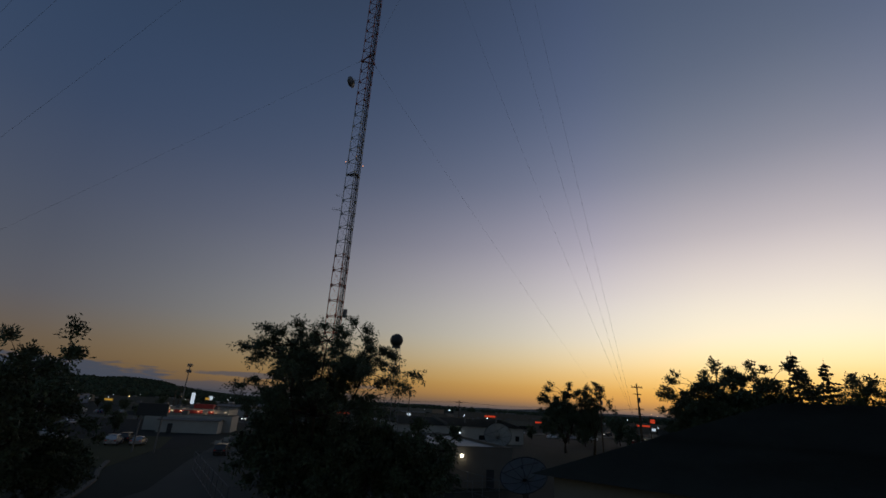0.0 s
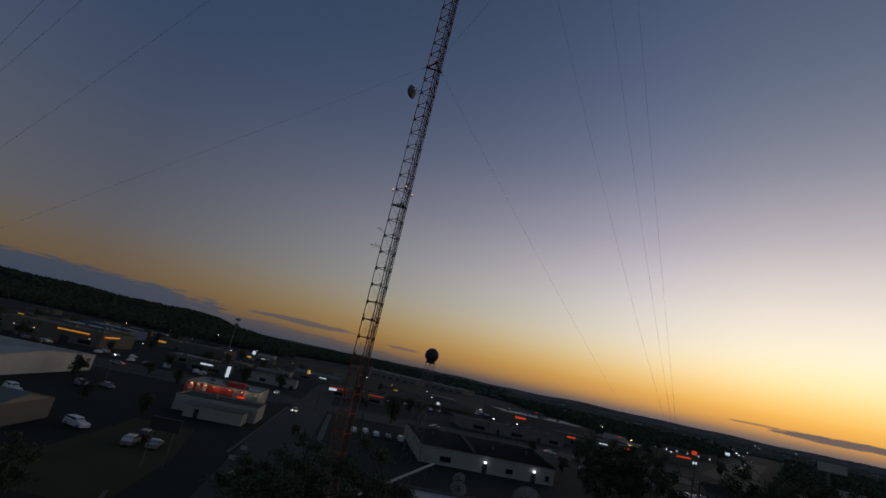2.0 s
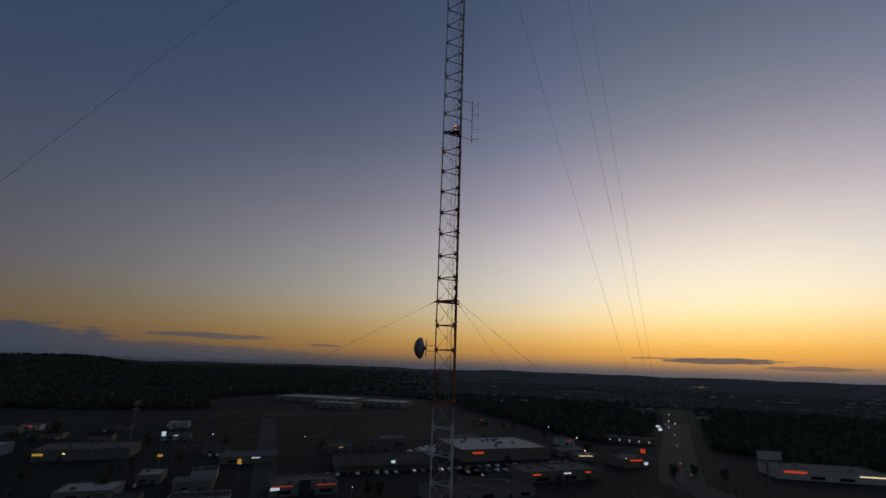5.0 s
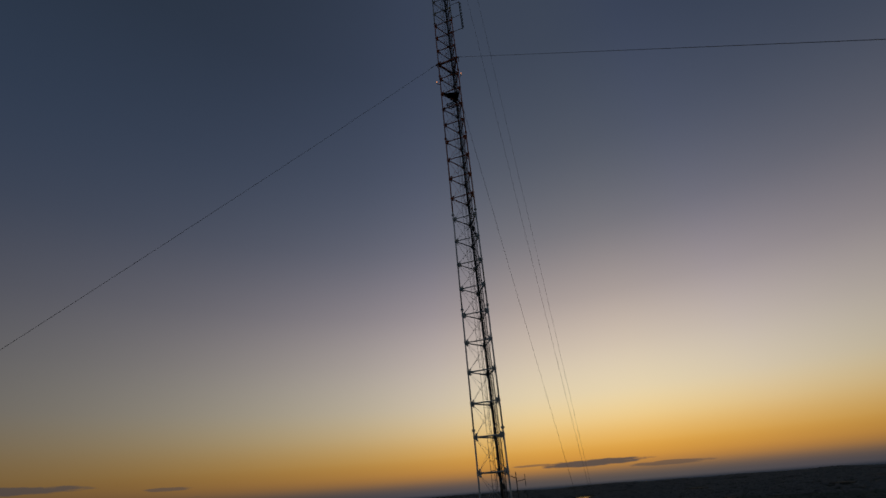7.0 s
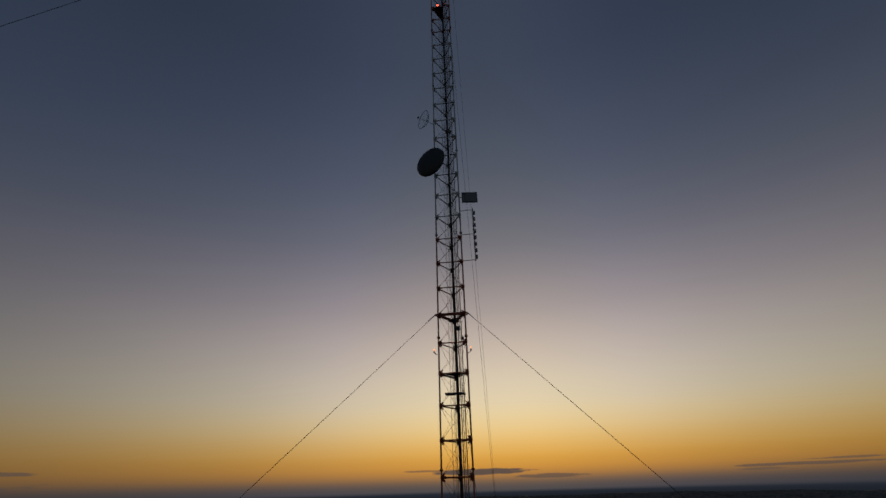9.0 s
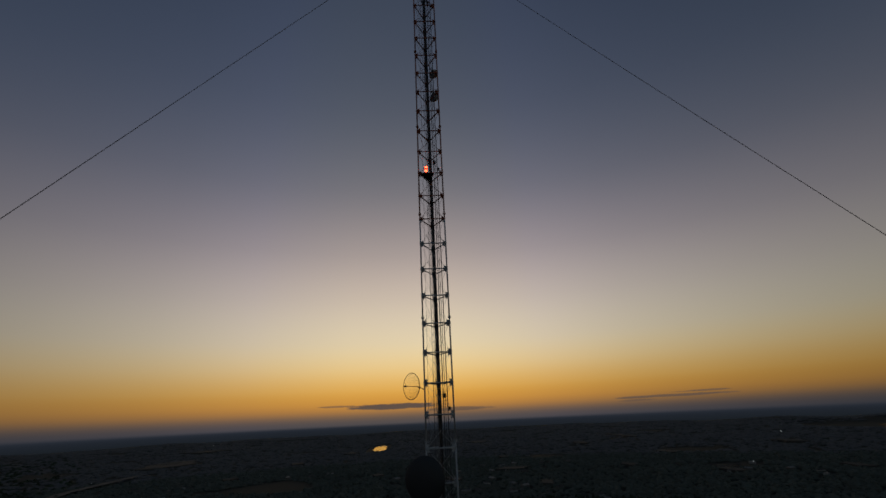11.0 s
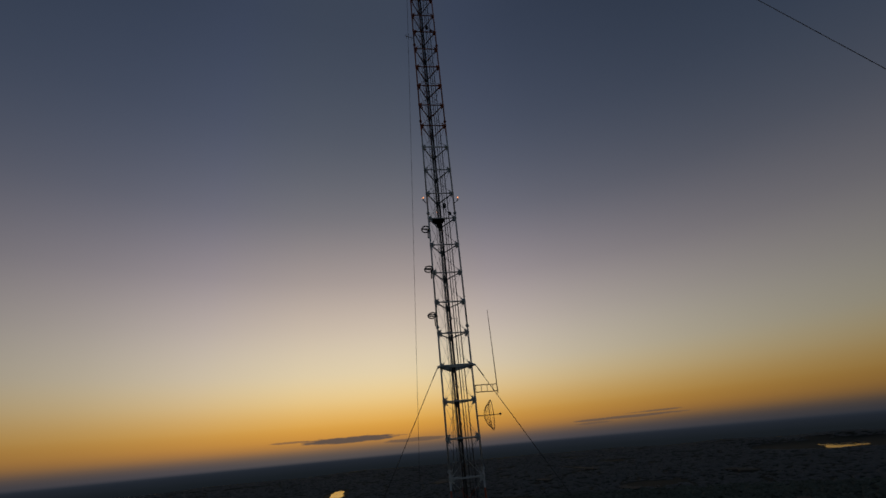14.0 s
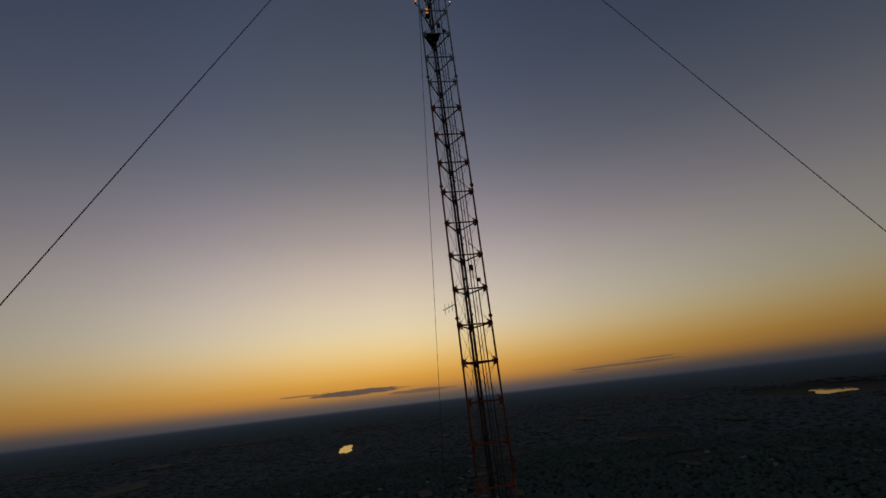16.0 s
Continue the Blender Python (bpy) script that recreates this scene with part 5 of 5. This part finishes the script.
def street_lamp(x, y, h, mat, label, head=0.5):
    root = thing("street_lamp", label, "street lamp", pose(x, y, height(x, y) if math.hypot(x, y) > 600 else 0), group="street lamps")
    part("pole", one_tube((0, 0, 0), (0, 0, h), 0.1, 6, r2=0.06), steel, root)
    part("head", one_box(0.35, 0, h, 0.9, 0.34, 0.14), dark_m, root)
    part("lens", one_box(0.4, 0, h - 0.12, head * 0.75, head * 0.45, 0.14), mat, root, "lit lamp lens")


WHITE, WARM = "street lamp with a lit cool white head", "street lamp with a lit amber head"
street_lamp(-110.2, -4.6, 8.9, lamp_white, WHITE, 0.7)
street_lamp(-301.7, 65.1, 6.3, lamp_warm, WARM, 1.5)
street_lamp(-86.1, 300.2, 6.6, lamp_warm, WARM, 1.4)
street_lamp(-76.9, 583.8, 6.0, lamp_white, WHITE, 1.3)
street_lamp(-318.6, 159.7, 6.0, lamp_white, WHITE, 1.1)
lr = random.Random(12)
for i in range(34):
    a, b_ = lr.uniform(-330, 240), lr.uniform(-520, -165)
    if b_ < -330 and -60 < a < 205:
        b_ += 160
    p = ab(a, b_)
    street_lamp(p.x, p.y, lr.uniform(5, 9), lr.choice((lamp_white, lamp_white, lamp_warm)), WHITE if i % 3 else "tall parking lot lamp, lit", lr.uniform(0.4, 0.9))
for x, y in ((-70, 520), (-60, 480), (-85, 640), (-80, 680), (-110, 820), (-700, 100), (-690, 160), (-720, 40), (-740, 420), (-700, -20), (-680, 220), (-650, 300), (-902, 3560), (-909, 1343), (-73, 909), (-180, 1021), (1616, 2110), (1575, 2050), (760, 1086), (806, 696), (814, 677), (830, 640), (-1180, 3000), (-1000, 3300)):
    street_lamp(x, y, 17 if y > 640 else 9, lamp_white, "far street lamp, lit", 0.7 + math.hypot(x, y) / 1500)
for i in range(30):
    x, y = lr.uniform(-1500, -850), lr.uniform(2700, 3700)
    street_lamp(x, y, 24, lr.choice((lamp_white, lamp_warm)), "far town lamp, lit", 1.5)


def pole_sign(x, y, h, w_, hh, mat, turn, label):
    root = thing("pole_sign", label, "sign", pose(x, y, 0, 0, 0, turn))
    part("pole", one_tube((0, 0, 0), (0, 0, h - hh), 0.16, 8), steel, root)
    part("box", one_box(0, 0, h - hh / 2, w_ + 0.2, 0.4, hh + 0.2, 0, 0.03), dark_m, root)
    for s in (-1, 1):
        part("face", one_box(0, s * 0.22, h - hh / 2, w_, 0.05, hh), mat, root, "lit sign face")


pole_sign(-119.3, 31.3, 9.8, 1.3, 3.6, sign_white, 100, "tall lit white pole sign beside a restaurant")
pole_sign(-215, 118, 8, 2.0, 2.4, sign_yellow, 40, "lit yellow pole sign among the shops")
pole_sign(-52, 322, 9, 3.0, 2.6, sign_red, 20, "lit red pole sign beside the north road")
pole_sign(-66, 470, 9, 3.5, 2.4, sign_white, 10, "lit white pole sign beside the north road")
pole_sign(-74, 505, 8, 4.0, 2.0, sign_white, 10, "lit white pole sign beside the north road")
pole_sign(-330, 130, 9, 2.5, 3.0, sign_white, 60, "lit white pole sign among the shops")
pole_sign(-255, 95, 8, 2.5, 1.2, sign_yellow, 60, "lit yellow pole sign among the shops")


def billboard(x, y, z):
    root = thing("billboard", "broad pale billboard on one thick steel post", "billboard", pose(x, y, 0, 0, 0, 32))
    part("face", one_box(0, 0, z, 13, 0.3, 4.4, 0, 0.02), white_m, root)
    part("frame", one_box(0, 0.35, z, 13.4, 0.3, 4.8), dark_m, root)
    part("post", one_tube((-1.5, 0.6, 0), (-1.5, 0.6, z), 0.55, 14), steel, root)
    for s in (-4.5, 0, 4.5):
        part("flood_lamp", one_box(s, -1.5, z - 2.5, 0.5, 0.3, 0.2), dark_m, root)
    part("catwalk", one_box(0, -0.8, z - 2.4, 13, 1.0, 0.1), dark_m, root)


billboard(21, 288, 18.5)

# ---------------------------------------------------------------- cars
PAINT = {k_: material("car_paint_" + k_, c, 0.25, m_, 0.08, 2.0, 0.0) for k_, c, m_ in (("white", (0.6, 0.6, 0.6), 0), ("silver", (0.3, 0.31, 0.33), 0.5), ("black", (0.015, 0.016, 0.018), 0), ("red", (0.2, 0.02, 0.015), 0), ("blue", (0.03, 0.05, 0.1), 0))}


def car_body(profile, wide):
    bm = B()
    n = len(profile)
    cols = []
    for y, k_ in ((-wide / 2, 0.94), (-wide / 2 + 0.12, 1.0), (wide / 2 - 0.12, 1.0), (wide / 2, 0.94)):
        cols.append([bm.verts.new((x, y * (0.86 if z > 1.0 else 1.0), 0.25 + (z - 0.25) * k_)) for x, z in profile])
    for q, w_ in zip(cols, cols[1:]):
        for i in range(n):
            j = (i + 1) % n
            bm.faces.new((q[i], q[j], w_[j], w_[i]))
    bm.faces.new(cols[0][::-1])
    bm.faces.new(cols[-1])
    bmesh.ops.recalc_face_normals(bm, faces=bm.faces)
    return bm


SUV = ((-2.3, 0.3), (-2.3, 0.95), (-2.15, 1.55), (-1.9, 1.72), (0.35, 1.7), (1.0, 1.12), (2.1, 1.0), (2.3, 0.75), (2.3, 0.3))
SEDAN = ((-2.3, 0.3), (-2.3, 0.85), (-2.1, 1.0), (-1.5, 1.05), (-0.9, 1.42), (0.4, 1.42), (1.1, 1.0), (2.15, 0.88), (2.35, 0.65), (2.35, 0.3))


def car(profile, colour, lights=False):
    root = thing("car", "parked %s car on dark asphalt" % colour, "car", pose(0, 0, 0))
    part("body", car_body(profile, 1.82), PAINT[colour], root)
    top = max(z for _, z in profile)
    back = -1.95 if profile is SUV else -1.2
    for s in (-1, 1):
        part("side_window", one_box((back + 0.6) / 2, s * 0.785, top - 0.28, 0.45 - back, 0.06, 0.34), window_m, root)
        for x in (-1.4, 1.4):
            wheel = part("wheel", one_tube((x, s * 0.78, 0.33), (x, s * 0.95, 0.33), 0.33, 14), tyre_m, root)
            part("rim", one_tube((x, s * 0.93, 0.33), (x, s * 0.965, 0.33), 0.2, 10), chrome, wheel)
        part("headlight", one_box(2.3, s * 0.65, 0.72, 0.08, 0.3, 0.14), head_m if lights else chrome, root)
        part("tail_light", one_box(-2.31, s * 0.7, 0.82, 0.06, 0.3, 0.2), tail_m if lights else red_m, root)
    bm = B()
    bmesh.ops.create_cube(bm, size=1, matrix=Matrix.Translation((0.74, 0, top - 0.28)) @ Matrix.Rotation(0.85, 4, "Y") @ Matrix.Diagonal((0.05, 1.35, 0.6, 1)))
    part("windscreen", bm, window_m, root)
    return root


FLEET = [(SUV, "white"), (SEDAN, "silver"), (SEDAN, "white"), (SUV, "black"), (SEDAN, "red"), (SUV, "silver"), (SEDAN, "blue")]
made = {}


def park(kind, x, y, turn, lights=False):
    key = (kind, lights)
    m = pose(x, y, 0.03, 0, 0, turn)
    if key not in made:
        made[key] = car(*FLEET[kind], lights=lights)
        made[key].matrix_basis = m
    else:
        copy_thing(made[key], m)


for kind, x, y, turn in ((0, -88.9, -24.4, 20), (5, -106, -10, 20), (0, -58.5, -15.9, 30), (5, -47.5, -9.2, 150), (1, -46, -5.8, 150), (3, -26.4, 0.4, 145), (1, -108, -4, 20), (3, -52, -6, 150), (3, -80, 12, 145),
                         (2, -74, 57, 145), (0, -72, 60, 145), (2, -70, 63, 145), (1, -67.5, 66, 145), (0, -65, 69, 145), (2, -36, 136, 55), (1, -30, 141, 50), (0, -24, 145, 60)):
    park(kind, x, y, turn)
cr = random.Random(5)
for i in range(8):
    park(cr.randrange(7), -8 + 1.6 * i * 0.6, 146 + 2.4 * i * 0.8, 150)
for i in range(26):
    p = ab(-172 + 110 * cr.random(), cr.choice((-165, -172, -180)))
    park(cr.randrange(7), p.x, p.y, TURN + 90)
for i in range(42):
    park(cr.choice((0, 1, 2, 2, 5)), -192 + 6 * (i % 4) + cr.uniform(-1, 1), 238 + 6.2 * (i // 4) + cr.uniform(-1, 1), 60 + cr.uniform(-8, 8))
for i in range(26):
    p = ab(100 + 6.5 * (i % 13), -224 - 12 * (i // 13))
    park(cr.randrange(7), p.x + cr.uniform(-.6, .6), p.y, TURN + 90)
for i in range(16):
    p = ab(20 + 5.5 * i, -232)
    park(cr.randrange(7), p.x, p.y, TURN + 90)
for kind, a, b_, turn in ((0, -34, -138, 0), (1, 40, -144, 180), (2, 90, -136, 0), (3, 140, -143, 180), (1, -90, -144, 180), (5, -120, -136, 0)):
    p = ab(a, b_)
    park(kind, p.x, p.y, TURN + turn, True)
for kind, x, y, turn in ((2, -142.4, 63.4, 325), (1, -100, 50, 325), (3, -30, 330, 98), (0, -45, 420, 98), (2, -58, 500, 278), (1, -20, 300, 98), (0, -75, 620, 278)):
    park(kind, x, y, turn, True)
for x, y, turn in ((-38, 5, 55), (-45, 10, 55)):
    bm = B()
    root = thing("yard_sign", "small white lawn sign beside the street", "sign", pose(x, y, 0, 0, 0, turn))
    part("face", one_box(0, 0, 0.8, 1.2, 0.05, 0.7), white_m, root)
    for s in (-0.45, 0.45):
        part("post", one_tube((s, 0, 0), (s, 0, 0.6), 0.03, 5), steel, root)
# chain of fence posts round the mast yard
fence = thing("fence", "chain-link fence of steel posts round the mast yard", "fence", pose(0, 0, 0))
ends = [(-12, -10), (14, -18), (24, 6), (-2, 16)]
for (x0, y0), (x1, y1) in zip(ends, ends[1:] + ends[:1]):
    L = math.hypot(x1 - x0, y1 - y0)
    n = int(L / 3)
    for i in range(n):
        part("post", one_tube((x0 + (x1 - x0) * i / n, y0 + (y1 - y0) * i / n, 0), (x0 + (x1 - x0) * i / n, y0 + (y1 - y0) * i / n, 2.2), 0.04, 5), steel, fence)
    for z in (0.2, 1.2, 2.15):
        part("rail", one_tube((x0, y0, z), (x1, y1, z), 0.02, 5), steel, fence)

# ---------------------------------------------------------------- loose blocks, trees and poles between the shops
TAKEN = [(-49, -27, -116, -98), (-44, -22, -94, -68), (-128, -84, -114, -66), (-76, -53, -42, -26), (-166, -122, -226, -192), (-180, -148, -278, -248), (-194, -160, -332, -304), (-138, -90, -324, -298), (-95, -73, -224, -207), (-78, -60, -200, -184),
         (-10, 21, -216, -197), (-38, -6, -288, -272), (26, 84, -262, -240), (22, 60, -104, -67), (58, 113, -187, -170), (108, 176, -302, -252), (122, 172, -214, -194), (206, 228, -232, -214), (-420, 260, -160, -118), (-24, 0, -600, 0), (15, 110, -245, -200), (95, 200, -250, -216)]


def free(a, b_, gap):
    return not any(a0 - gap < a < a1 + gap and b0 - gap < b_ < b1 + gap for a0, a1, b0, b1 in TAKEN)


tr = random.Random(19)
done = 0
while done < 30:
    a, b_ = tr.uniform(-340, 230), tr.uniform(-460, -168)
    q = ab(a, b_)
    if b_ < -335 and -70 < a < 205 or not free(a, b_, 13) or q.y > 190 and abs(q.x + 60 + (q.y - 540) * 0.14) < 48:
        continue
    w_, dd, h = tr.uniform(10, 24), tr.uniform(9, 15), tr.uniform(3.2, 5.2)
    TAKEN.append((a - w_ / 2, a + w_ / 2, b_ - dd / 2, b_ + dd / 2))
    kind = tr.randrange(4)
    if kind < 2:
        building("small block-walled shop with a low gabled metal roof", a - w_ / 2, a + w_ / 2, b_ - dd / 2, b_ + dd / 2, h, tr.choice((stucco, block, tan)), tr.choice((metal_roof, grey_roof, dark_roof)), 0, gable=tr.uniform(1.0, 2.0), doors=((w_ * 0.2, 1.1, 2.1),), windows=((-w_ * 0.2, 1.6, 2.4, 1.2),))
    else:
        building("small flat-roofed shop among parked cars", a - w_ / 2, a + w_ / 2, b_ - dd / 2, b_ + dd / 2, h, tr.choice((stucco, block, white_m)), tr.choice((white_roof, grey_roof, dark_roof)), 0.4, doors=((w_ * 0.2, 1.1, 2.1),), windows=((-w_ * 0.2, 1.6, 3, 1.4),), units=1,
                 signs=((0, h - 0.5, 3.0, 0.5, tr.choice((sign_white, sign_yellow, sign_red))),) if kind == 3 else ())
    for _ in range(tr.randrange(4)):
        p = ab(a + tr.uniform(-0.5, 0.5) * w_, b_ + dd / 2 + 4)
        park(tr.randrange(7), p.x, p.y, TURN + 90 + tr.uniform(-6, 6))
    done += 1
done = 0
while done < 90:
    a, b_ = tr.uniform(-360, 250), tr.uniform(-400, -30)
    if b_ < -335 and -60 < a < 205 or not free(a, b_, 5) or (b_ > -66 and -80 < a < 140) and tr.random() < 0.7:
        continue
    p = ab(a, b_)
    if math.hypot(p.x - 30, p.y + 35) < 46 or p.y > 190 and abs(p.x + 60 + (p.y - 540) * 0.14) < 26:
        continue
    tree("small", p.x, p.y, tr.uniform(0.6, 1.25), tr.uniform(0, 360), "dark rounded tree between the shops")
    done += 1
for i in range(14):
    p = ab(-290 + 40 * i, -123.5)
    power_pole(p.x, p.y, 10.5, TURN + 90)
# covered cable bridge from the mast to the station
bridge = thing("cable_bridge", "pale covered cable bridge on short posts", "cable bridge", pose(0, 0, 0))
p0, p1 = Vector((-10, 11, 2.6)), Vector((-30, 49, 2.6))
mid, run = (p0 + p1) / 2, p1 - p0
part("deck", one_box(mid.x, mid.y, 2.7, run.length, 0.7, 0.12, math.degrees(math.atan2(run.y, run.x))), metal_roof, bridge)
for i in range(9):
    q = p0.lerp(p1, i / 8)
    part("post", one_tube((q.x, q.y, 0), (q.x, q.y, 2.65), 0.06, 6), steel, bridge)

board = thing("dark_sign", "dark blank sign board on two posts", "sign", pose(-33.5, -8.9, 0, 0, 0, 50))
part("face", one_box(0, 0, 6.4, 4.6, 0.4, 1.9, 0, 0.03), dark_m, board)
for s in (-1.6, 1.6):
    part("post", one_tube((s, 0, 0), (s, 0, 5.6), 0.14, 8), steel, board)
